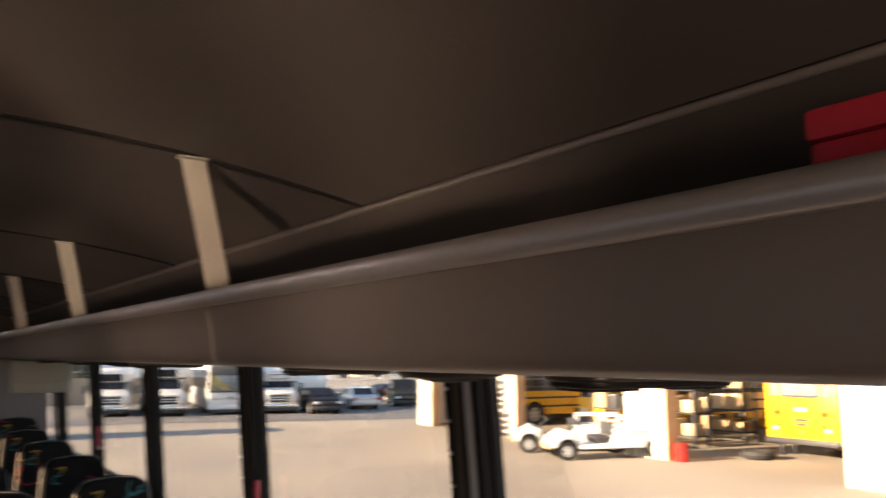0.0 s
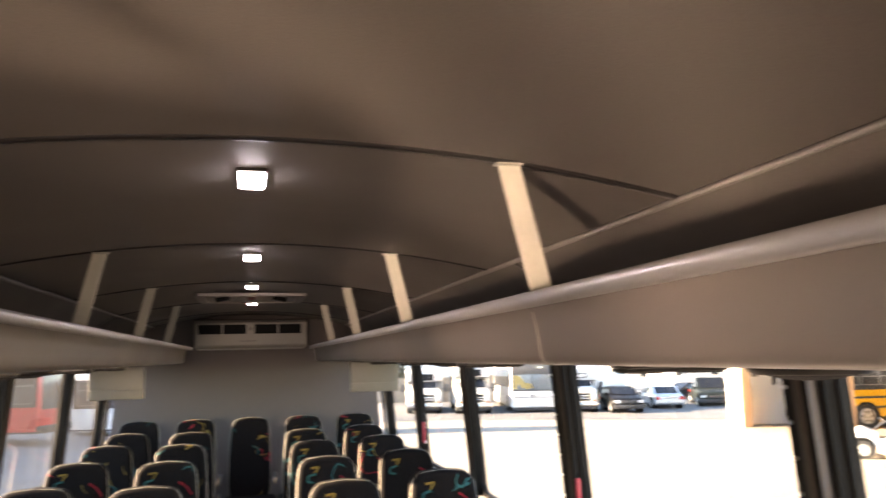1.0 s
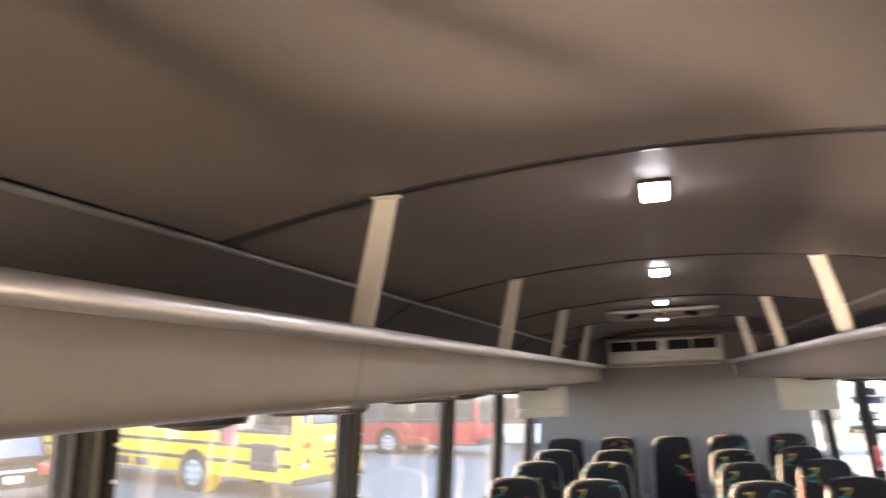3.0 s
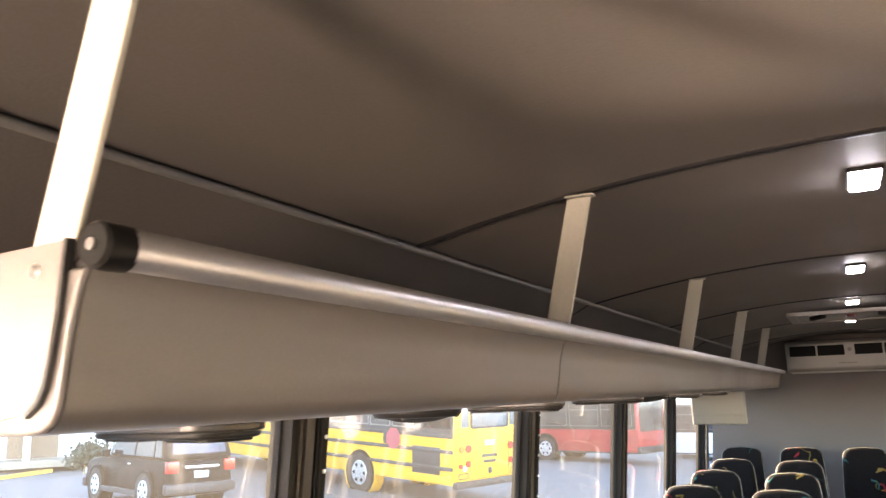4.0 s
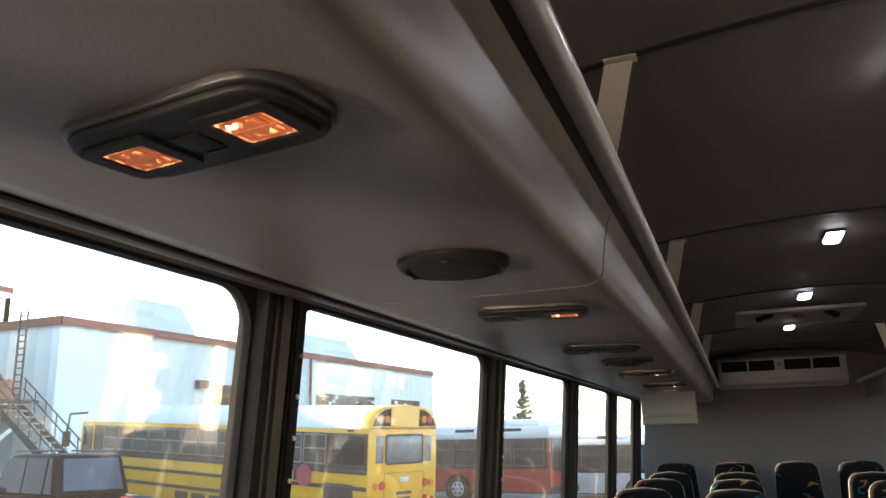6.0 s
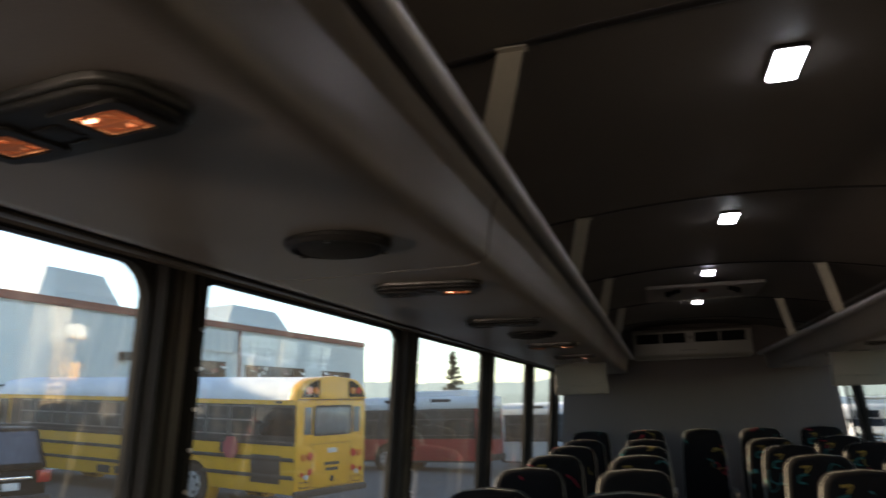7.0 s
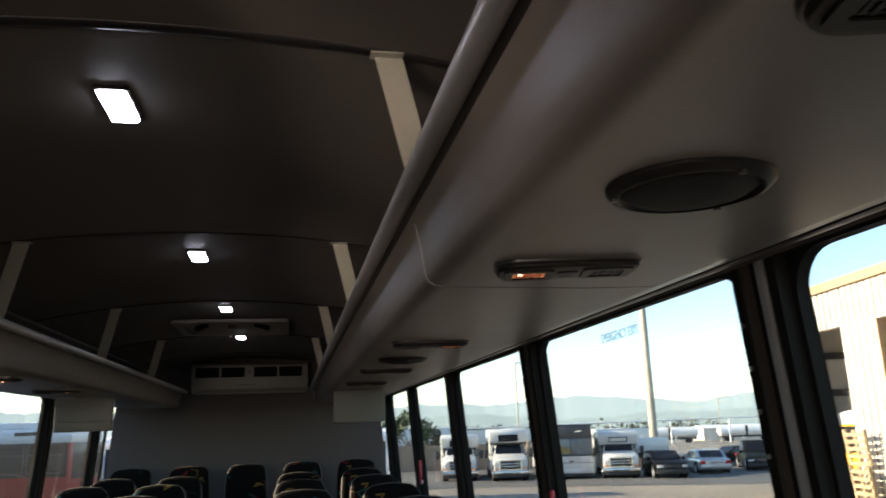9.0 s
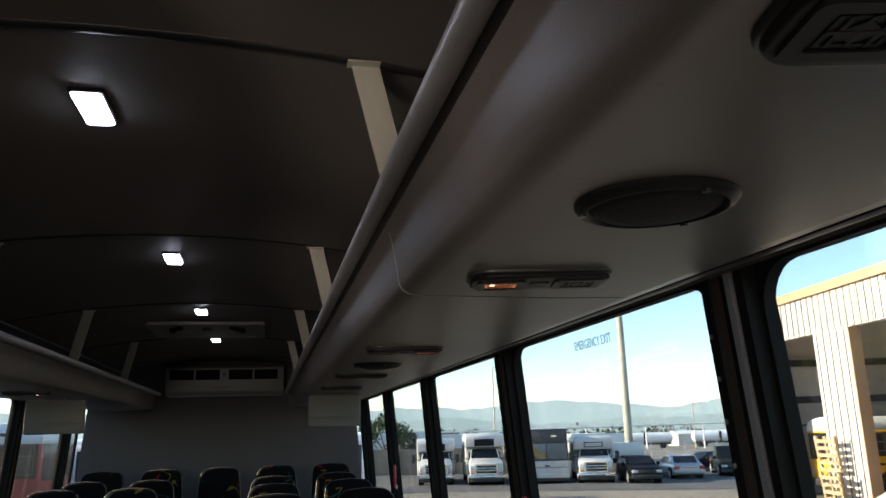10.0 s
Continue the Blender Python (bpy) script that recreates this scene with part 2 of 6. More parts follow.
def bm_cyl(p, q, r, seg=16, r2=None, cap=True):
    """A round bar from p to q."""
    p, q = Vector(p), Vector(q)
    bm = bmesh.new()
    bmesh.ops.create_cone(bm, cap_ends=cap, segments=seg, radius1=r, radius2=r if r2 is None else r2, depth=(q - p).length)
    m = Matrix.Translation((p + q) / 2) @ (q - p).to_track_quat("Z", "Y").to_matrix().to_4x4()
    bmesh.ops.transform(bm, matrix=m, verts=bm.verts)
    return bm


def bm_prism(points, axis, a, b, bevel=0.0):
    """A closed outline of (u, v) pairs drawn along an axis from a to b. x: u, v are y, z; y: u, v are x, z; z: u, v are x, y."""
    bm = bmesh.new()
    def place(u, v, w):
        return {"x": (w, u, v), "y": (u, w, v), "z": (u, v, w)}[axis]
    lo = [bm.verts.new(place(u, v, a)) for u, v in points]
    hi = [bm.verts.new(place(u, v, b)) for u, v in points]
    n = len(points)
    bm.faces.new(lo)
    bm.faces.new(hi[::-1])
    for i in range(n):
        bm.faces.new((lo[i], hi[i], hi[(i + 1) % n], lo[(i + 1) % n]))
    bmesh.ops.recalc_face_normals(bm, faces=bm.faces[:])
    if bevel:
        bmesh.ops.bevel(bm, geom=bm.edges[:], offset=bevel, segments=2, affect="EDGES", profile=0.5)
    return bm


def rounded(x0, x1, y0, y1, r, seg=5, corners=(1, 1, 1, 1)):
    """The outline of a rectangle with round corners: (x1,y1), (x0,y1), (x0,y0), (x1,y0)."""
    pts = []
    for (cx, cy, a0), on in zip(((x1 - r, y1 - r, 0), (x0 + r, y1 - r, 90), (x0 + r, y0 + r, 180), (x1 - r, y0 + r, 270)), corners):
        if on:
            for i in range(seg + 1):
                a = radians(a0 + 90 * i / seg)
                pts.append((cx + r * math.cos(a), cy + r * math.sin(a)))
        else:
            a = radians(a0 + 45)
            pts.append((x1 if math.cos(a) > 0 else x0, y1 if math.sin(a) > 0 else y0))
    return pts


def bm_frame(outer, inner, axis, a, b):
    """A ring between two outlines of the same count, drawn along an axis."""
    bm = bmesh.new()
    def place(u, v, w):
        return {"x": (w, u, v), "y": (u, w, v), "z": (u, v, w)}[axis]
    rings = [[bm.verts.new(place(u, v, w)) for u, v in pts] for pts, w in ((outer, a), (outer, b), (inner, b), (inner, a))]
    n = len(outer)
    for k in range(4):
        r, s = rings[k], rings[(k + 1) % 4]
        for i in range(n):
            bm.faces.new((r[i], r[(i + 1) % n], s[(i + 1) % n], s[i]))
    bmesh.ops.recalc_face_normals(bm, faces=bm.faces[:])
    return bm


def join(*bms):
    out = bmesh.new()
    for b in bms:
        tmp = bpy.data.meshes.new("tmp")
        b.to_mesh(tmp)
        out.from_mesh(tmp)
        bpy.data.meshes.remove(tmp)
        b.free()
    return out


def link(name, bm, mat, smooth=True):
    me = bpy.data.meshes.new(name)
    bm.normal_update()
    bm.to_mesh(me)
    bm.free()
    me.materials.append(mat)
    if smooth:
        me.shade_smooth()
        me.set_sharp_from_angle(angle=radians(38))
    return new(name, me)


def part(name, bm, mat, parent, label=""):
    ob = link(name, bm, mat)
    ob.parent = parent
    if label:
        tagged(ob, label)
    return ob


def thing(name, label, category, at=None, group="", kind=""):
    ob = new(name)
    ob.empty_display_size = 0.1
    if at is not None:
        ob.matrix_world = at
    return tagged(ob, label, category, group, kind)


def solid(name, bm, mat, label, category, group="", kind=""):
    return tagged(link(name, bm, mat), label, category, group, kind)

# ---- the coach's own shell ----
FRONT, REAR = -1.9, 7.78
SILL, HEAD = 0.86, 1.627
RIBS = (1.82, 3.177, 4.56, 5.93, 7.2)
# first left post is unseen, added to throw a streak on the headliner
POSTS = {-1: (-0.42, 0.45, 1.838, 3.232, 4.605, 5.975, 7.27), 1: (0.45, 1.822, 3.187, 4.570, 5.945, 7.25)}


def wall_x(z):
    """The side walls lean in towards the roof."""
    return 1.125 + (1.62 - z) * 0.085


def roof_z(x):
    return 2.012 - 0.124 * x * x


# floor
tagged(link("floor", bm_box(-1.21, 1.21, FRONT, REAR, -0.06, 0.0), FLOOR, False), "dark ribbed rubber coach floor", "floor", kind="structure")

# headliner: one curved sheet with thickness
xs = [-0.86 + 1.72 * i / 24 for i in range(25)]
outline = [(x, roof_z(x)) for x in xs] + [(x, roof_z(x) + 0.03) for x in reversed(xs)]
ceiling = link("ceiling", bm_prism(outline, "y", FRONT, REAR), HEADLINER)
tagged(ceiling, "taupe vinyl headliner, gently arched between black ribs", "ceiling", kind="structure")
# outer roof skin
outline = [(x * 1.42, roof_z(x) + 0.06) for x in xs] + [(x * 1.44, roof_z(x) + 0.10) for x in reversed(xs)]
tagged(link("roof_skin", bm_prism(outline, "y", FRONT - 0.05, REAR + 0.05), AC_WHITE), "white outer roof skin of the coach", "roof", kind="structure")

for side in (-1, 1):
    # cove between headliner and wall, behind the racks
    pts = [(0.86, 1.915), (0.94, 1.873), (1.02, 1.81), (1.085, 1.73), (1.115, 1.62)]
    ol = [(side * x, z) for x, z in pts] + [(side * (x + 0.03), z + 0.02) for x, z in reversed(pts)]
    tagged(link("cove_panel", bm_prism(ol, "y", FRONT, REAR), COVE), "dark taupe vinyl cove panel above the luggage rack", "wall panel", kind="structure")
    # long trim between headliner and cove
    tagged(link("trim", bm_cyl((side * 0.862, FRONT, 1.912), (side * 0.862, REAR, 1.911), 0.0068, 10), COVE_TRIM), "slim grey trim along the headliner edge", "trim", kind="structure")
    # seams in the cove panel
    for y in ((2.88, 5.6) if side > 0 else (3.15, 5.87)):
        pts2 = [(side * (x - 0.003), z - 0.003) for x, z in pts]
        ol2 = pts2 + [(x + side * 0.006, z + 0.004) for x, z in reversed(pts2)]
        tagged(link("trim", bm_prism(ol2, "y", y - 0.006, y + 0.006), BLACK), "dark seam between two cove panels", "trim", kind="structure")

def rib_skew(x):
    """The ribs run a little askew across the coach."""
    return 0.028 * (0.5 - x) if x < 0.5 else 0.0


# black half-round ribs across the headliner
for y in RIBS:
    rib = bmesh.new()
    rings = []
    for x in xs:
        rings.append([rib.verts.new((x, y + rib_skew(x) + 0.014 * u, roof_z(x) + 0.001 - 0.0068 * d)) for u, d in ((-1, 0), (-0.93, 0.42), (-0.7, 0.75), (-0.36, 0.95), (0, 1), (0.36, 0.95), (0.7, 0.75), (0.93, 0.42), (1, 0))])
    for p, q in zip(rings, rings[1:]):
        for k in range(8):
            rib.faces.new((p[k], q[k], q[k + 1], p[k + 1]))
    rib.faces.new(rings[0])
    rib.faces.new(rings[-1][::-1])
    bmesh.ops.recalc_face_normals(rib, faces=rib.faces[:])
    tagged(link("trim", rib, RIB), "glossy black rib strip across the headliner", "trim", kind="structure")


def side_strip(y0, y1, z0, z1, side, name, mat, label, inner=0.0, thick=0.055):
    """A piece of a side wall between two heights, leaning with it."""
    pts = [(side * (wall_x(z0) + inner), z0), (side * (wall_x(z1) + inner), z1), (side * (wall_x(z1) + inner + thick), z1), (side * (wall_x(z0) + inner + thick), z0)]
    ob = link(name, bm_prism(pts, "y", y0, y1), mat)
    return tagged(ob, label, name.replace("_", " "), kind="structure") if label else ob


def build_side(side, number):
    side_strip(FRONT, REAR, -0.06, SILL, side, "wall_%s" % ("left" if side < 0 else "right"), SIDEWALL, "pale grey laminate lower side wall of the coach")
    side_strip(FRONT, REAR, HEAD + 0.006, 1.98, side, "wall_%s_header" % ("left" if side < 0 else "right"), BLACK, "dark header panel above the windows")
    # dark header trim under the rack
    pts = [(side * 1.06, HEAD + 0.022), (side * 1.066, HEAD + 0.014), (side * 1.10, HEAD + 0.002), (side * 1.16, HEAD + 0.002), (side * 1.16, HEAD + 0.03)]
    tagged(link("trim", bm_prism(pts, "y", FRONT, REAR), PILLAR), "dark metal trim along the window heads", "trim", kind="structure")
    pts = [(side * 1.067, HEAD + 0.010), (side * 1.072, HEAD + 0.005), (side * 1.098, HEAD - 0.0025), (side * 1.098, HEAD + 0.0015), (side * 1.072, HEAD + 0.011)]
    tagged(link("trim", bm_prism(pts, "y", FRONT, REAR), PILLAR_TAUPE), "taupe bead on the window head trim", "trim", kind="structure")
    # brown cover strip between the rack and the window heads
    pts = [(side * 1.028, 1.6040), (side * 1.034, 1.6025), (side * 1.085, 1.6165), (side * 1.097, 1.6215), (side * 1.097, 1.6245), (side * 1.028, 1.6085)]
    tagged(link("trim", bm_prism(pts, "y", 0.80 if side < 0 else FRONT, REAR), PILLAR_TAUPE), "dark brown cover strip between rack and window heads", "trim", kind="structure")
    posts = POSTS[side]
    edges = ((-0.95 if side < 0 else FRONT + 0.1),) + posts + (REAR - 0.1,)
    # unseen panel, added to keep the low lamp off the front right rack
    if side < 0:
        side_strip(FRONT, -0.95, SILL, HEAD + 0.006, side, "wall_left_front", SIDEWALL, "plain side wall beside the driver")
    # posts
    for k, y in enumerate(posts):
        k -= 1 if side < 0 else 0
        half = (0.066 if k == 1 else 0.062) if side < 0 else (0.064 if k == 1 else 0.062)
        post = thing("window_post", "black anodised window post with screw heads", "window post", kind="structure")
        def leaning(y0, y1, d0, d1, mat, name):
            pts = [(side * (wall_x(SILL) + d0), SILL), (side * (wall_x(HEAD) + d0), HEAD), (side * (wall_x(HEAD) + d1), HEAD), (side * (wall_x(SILL) + d1), SILL)]
            part(name, bm_prism(pts, "y", y0, y1), mat, post)
        leaning(y - half, y + half, 0.012, 0.055, PILLAR, "post_core")
        leaning(y - half, y - half + 0.022, -0.004, 0.0125, PILLAR, "post_flange")
        leaning(y + half - 0.022, y + half, -0.004, 0.0125, PILLAR, "post_flange")
        if k == 1 and side > 0:
            leaning(y - 0.024, y - 0.008, -0.002, 0.0125, STRIP_SILVER, "post_strip")
            leaning(y + 0.027, y + 0.0405, -0.001, 0.0125, PILLAR_TAUPE, "post_cover")
        else:
            leaning(y - 0.012, y + 0.018, -0.002, 0.0125, PILLAR_TAUPE, "post_cover")
            leaning(y - 0.030, y - 0.020, 0.002, 0.0125, PILLAR_TAUPE, "post_bead")
        leaning(y + 0.030, y + 0.036, 0.0, 0.0125, PILLAR, "post_bead")
        leaning(y - 0.046, y - 0.041, 0.0, 0.0125, PILLAR, "post_bead")
        if k in (1, 2):
            for i in range(9):
                z = 0.92 + 0.075 * i
                x = side * (wall_x(z) - 0.005)
                part("screw", bm_cyl((x, y + half - 0.011, z), (x - side * 0.003, y + half - 0.011, z), 0.0045, 8), STEEL, post)
    # one window unit between each pair of posts
    gap = 0.062
    for k in range(len(edges) - 1):
        y0, y1 = edges[k] + (gap if k else 0), edges[k + 1] - (gap if k < len(edges) - 2 else 0)
        win = thing("window_%d" % (number + k), "black framed tinted coach side window with round corners", "window", kind="structure")
        rad = 0.075
        n = 6
        outer = rounded(y0, y1, SILL, HEAD, 0.004, n)
        inner = rounded(y0 + 0.012, y1 - 0.012, SILL + 0.02, HEAD - 0.003, rad, n)
        fr = bm_frame(outer, inner, "x", 0.022, 0.045)
        for v in fr.verts:
            v.co.x = side * (wall_x(v.co.z) + v.co.x)
        bmesh.ops.recalc_face_normals(fr, faces=fr.faces[:])
        part("window_frame", fr, PILLAR, win)
        pg = bm_box(0.034, 0.038, y0 + 0.002, y1 - 0.002, SILL + 0.002, HEAD - 0.002)
        for v in pg.verts:
            v.co.x = side * (wall_x(v.co.z) + v.co.x)
        bmesh.ops.recalc_face_normals(pg, faces=pg.faces[:])
        pane = part("pane", pg, WINDOW_DUSTY if side < 0 else WINDOW_GLASS, win)
        pane.visible_shadow = False


build_side(-1, 1)
build_side(1, 12)

# rear wall, with the roof arch
def end_wall(y0, y1, name, label):
    pts = [(x, roof_z(x) + 0.03) for x in xs] + [(0.96, 1.88), (1.06, 1.78), (1.13, 1.62), (1.2, 0.8), (1.21, -0.06), (-1.21, -0.06), (-1.2, 0.8), (-1.13, 1.62), (-1.06, 1.78), (-0.96, 1.88)]
    return tagged(link(name, bm_prism(pts, "y", y0, y1), WALL_GREY, False), label, "wall", kind="structure")


end_wall(REAR, REAR + 0.06, "wall_rear", "light grey carpeted rear wall of the coach")
# front bulkhead with the windscreen opening
for name, bm in (("wall_front", bm_box(-1.21, 1.21, FRONT - 0.06, FRONT, -0.06, 0.85)), ("wall_front_header", bm_box(-1.21, 1.21, FRONT - 0.06, FRONT, 1.85, 2.06))):
    tagged(link(name, bm, SIDEWALL, False), "plain front bulkhead round the windscreen", "wall", kind="structure")

# ---- luggage racks ----
def rack_section(side, y0, y1):
    base = [(0.519, 1.6965), (0.5262, 1.685), (0.5325, 1.66), (0.5375, 1.628), (0.5410, 1.602), (0.5460, 1.5925), (0.5560, 1.5868), (0.572, 1.5846), (0.80, 1.582), (0.93, 1.584), (0.945, 1.588), (1.03, 1.612), (1.08, 1.625),
            (1.08, 1.645), (0.94, 1.61), (0.60, 1.605), (0.572, 1.615), (0.556, 1.64), (0.546, 1.690)]
    if side > 0:
        base = [(x + 0.007, z - 0.003) for x, z in base]
    rx, rz = (0.5025, 1.7025) if side > 0 else (0.4935, 1.7055)
    sec = thing("luggage_rack", "taupe moulded overhead luggage rack section with an aluminium rail", "luggage rack", group="overhead luggage racks")
    part("tray", bm_prism([(side * x, z) for x, z in base], "y", y0 + 0.0012, y1 - 0.0012), RACK, sec)
    part("rail_channel", bm_prism([(side * x, z) for x, z in ((rx + 0.028, rz - 0.009), (rx + 0.0115, rz - 0.0065), (rx + 0.0125, rz - 0.0005), (rx + 0.0445, rz - 0.004), (rx + 0.0445, rz - 0.009))], "y", y0, y1), BLACK, sec)
    part("rail", bm_cyl((side * rx, y0 + (0.003 if y0 == 0.7745 else 0.0), rz), (side * rx, y1, rz), 0.0145, 24), RAIL, sec)
    return sec


RACK_CUTS = {-1: (0.7745, 1.785, 4.52, 7.25), 1: (0.10, 1.815, 4.52, 7.25)}
for side in (-1, 1):
    cuts = RACK_CUTS[side]
    for a, b in zip(cuts, cuts[1:]):
        rack_section(side, a, b)
    # pale joint strip where two sections meet
    for y in cuts[1:2]:
        pts = [(side * x, z) for x, z in ((0.5250, 1.686), (0.5315, 1.66), (0.5365, 1.628), (0.5400, 1.6015), (0.5452, 1.5918), (0.5555, 1.5860), (0.5560, 1.5868), (0.5460, 1.5925), (0.5410, 1.602), (0.5375, 1.628), (0.5325, 1.66), (0.5258, 1.686))]
        if side > 0:
            pts = [(x + 0.007, z - 0.003) for x, z in pts]
        solid("joint_strip", bm_prism(pts, "y", y - 0.002, y + 0.002), STRAP if side > 0 else COVE, "thin joint strip between two luggage rack sections", "joint strip", "rack joints")
    for y in cuts[1:2]:
        pts = [(side * x, z) for x, z in ((0.5555, 1.5860), (0.572, 1.5839), (0.80, 1.5813), (0.925, 1.5833), (0.925, 1.5843), (0.80, 1.583), (0.572, 1.5851), (0.5560, 1.5873))]
        if side > 0:
            pts = [(x + 0.007, z - 0.003) for x, z in pts]
        solid("seam_strip", bm_prism(pts, "y", y - 0.0012, y + 0.0012), COVE, "dark seam under the rack between two sections", "seam strip", "rack joints")
    # rear end closure
    pts = [(side * x, z) for x, z in ((0.52, 1.69), (0.533, 1.62), (0.58, 1.586), (1.07, 1.60), (1.08, 1.72))]
    solid("closing_board", bm_prism(pts, "y", 7.25, 7.262), RACK, "taupe closing board at the back of the luggage rack", "closing board", "rack closing boards")

# front end of the driver-side rack: moulded lip, panel, gasket, screws, black rail cap
end = thing("fascia_board", "pale taupe board with black edge gasket and screws", "fascia board")
lip = [(-0.5262, 1.685), (-0.5325, 1.66), (-0.5375, 1.628), (-0.5410, 1.602), (-0.5460, 1.5925), (-0.5560, 1.5868), (-0.572, 1.5846), (-1.06, 1.602), (-1.06, 1.69), (-0.56, 1.697), (-0.5215, 1.6955)]
lip_bm = bm_prism(lip, "y", 0.7700, 0.7743)
bmesh.ops.bevel(lip_bm, geom=[e for e in lip_bm.edges if e.verts[0].co.y < 0.7705 and e.verts[1].co.y < 0.7705], offset=0.0036, segments=5, affect="EDGES", profile=0.5)
part("shell_end", lip_bm, RACK, end)
gk = [(-0.5350, 1.7165), (-0.5395, 1.664), (-0.5445, 1.633), (-0.5485, 1.616), (-0.5545, 1.605), (-0.567, 1.5965), (-0.5685, 1.5995), (-0.5585, 1.6085), (-0.5525, 1.6185), (-0.5485, 1.634), (-0.5435, 1.665), (-0.5390, 1.7165)]
part("gasket", bm_prism(gk, "y", 0.7655, 0.7725), BLACK, end)
panel_pts = [(-0.5390, 1.7155), (-0.5435, 1.665), (-0.5485, 1.634), (-0.5525, 1.6185), (-0.5585, 1.6085), (-0.5685, 1.5995), (-0.600, 1.5955), (-1.06, 1.608), (-1.06, 1.700)]
part("panel", bm_prism(panel_pts, "y", 0.7665, 0.7702, 0.0008), RACK_END, end)
for x, z in ((-0.567, 1.696), (-0.605, 1.612)):
    screw = join(bm_cyl((x, 0.7680, z), (x, 0.7655, z), 0.0062, 14), bm_cyl((x, 0.7655, z), (x, 0.7635, z), 0.0045, 14, 0.003))
    part("screw", screw, STEEL, end)
cap = thing("rail_cap", "black plastic end cap with a screw on the rack rail", "rail cap")
part("cap", join(bm_cyl((-0.4955, 0.757, 1.7055), (-0.4955, 0.779, 1.7055), 0.0160, 28), bm_cyl((-0.4955, 0.754, 1.7055), (-0.4955, 0.757, 1.7055), 0.0140, 28, 0.0160)), LAMP_BODY, cap)
part("screw", bm_cyl((-0.4955, 0.752, 1.7055), (-0.4955, 0.7545, 1.7055), 0.0042, 12), STEEL, cap)


# ---- rack hangers ----
def hanger(side, y, out=0.0):
    h = thing("rack_hanger", "flat cream painted metal hanger strap from headliner to rack", "hanger strap", group="rack hangers")
    top = Vector((side * (0.496 + out * 0.6), y, roof_z(0.496) - 0.004))
    bot = Vector((side * (0.572 + out), y, 1.655))
    w = 0.0235
    bm = bmesh.new()
    v = [bm.verts.new(p) for p in (
        (top.x - w, y - 0.003, top.z), (top.x + w, y - 0.003, top.z), (bot.x + w, y - 0.003, bot.z), (bot.x - w, y - 0.003, bot.z),
        (top.x - w, y + 0.003, top.z), (top.x + w, y + 0.003, top.z), (bot.x + w, y + 0.003, bot.z), (bot.x - w, y + 0.003, bot.z))]
    for f in ((0, 1, 2, 3), (7, 6, 5, 4), (0, 4, 5, 1), (1, 5, 6, 2), (2, 6, 7, 3), (3, 7, 4, 0)):
        bm.faces.new([v[i] for i in f])
    bmesh.ops.recalc_face_normals(bm, faces=bm.faces[:])
    bmesh.ops.bevel(bm, geom=bm.edges[:], offset=0.001, segments=1, affect="EDGES")
    part("strap", bm, STRAP, h)
    fx = sorted((top.x - w - 0.001 - (0.006 if side > 0 else 0), top.x + w + 0.001 + (0.006 if side < 0 else 0)))
    part("foot", bm_box(fx[0], fx[1], y - 0.020, y + 0.006, roof_z(0.496) - 0.0095, roof_z(0.496) - 0.0060, 0.0008), STRAP, h)


for y in RIBS[:4]:
    hanger(-1, y + rib_skew(-0.5))
    hanger(1, y)
hanger(-1, 0.789, 0.022)


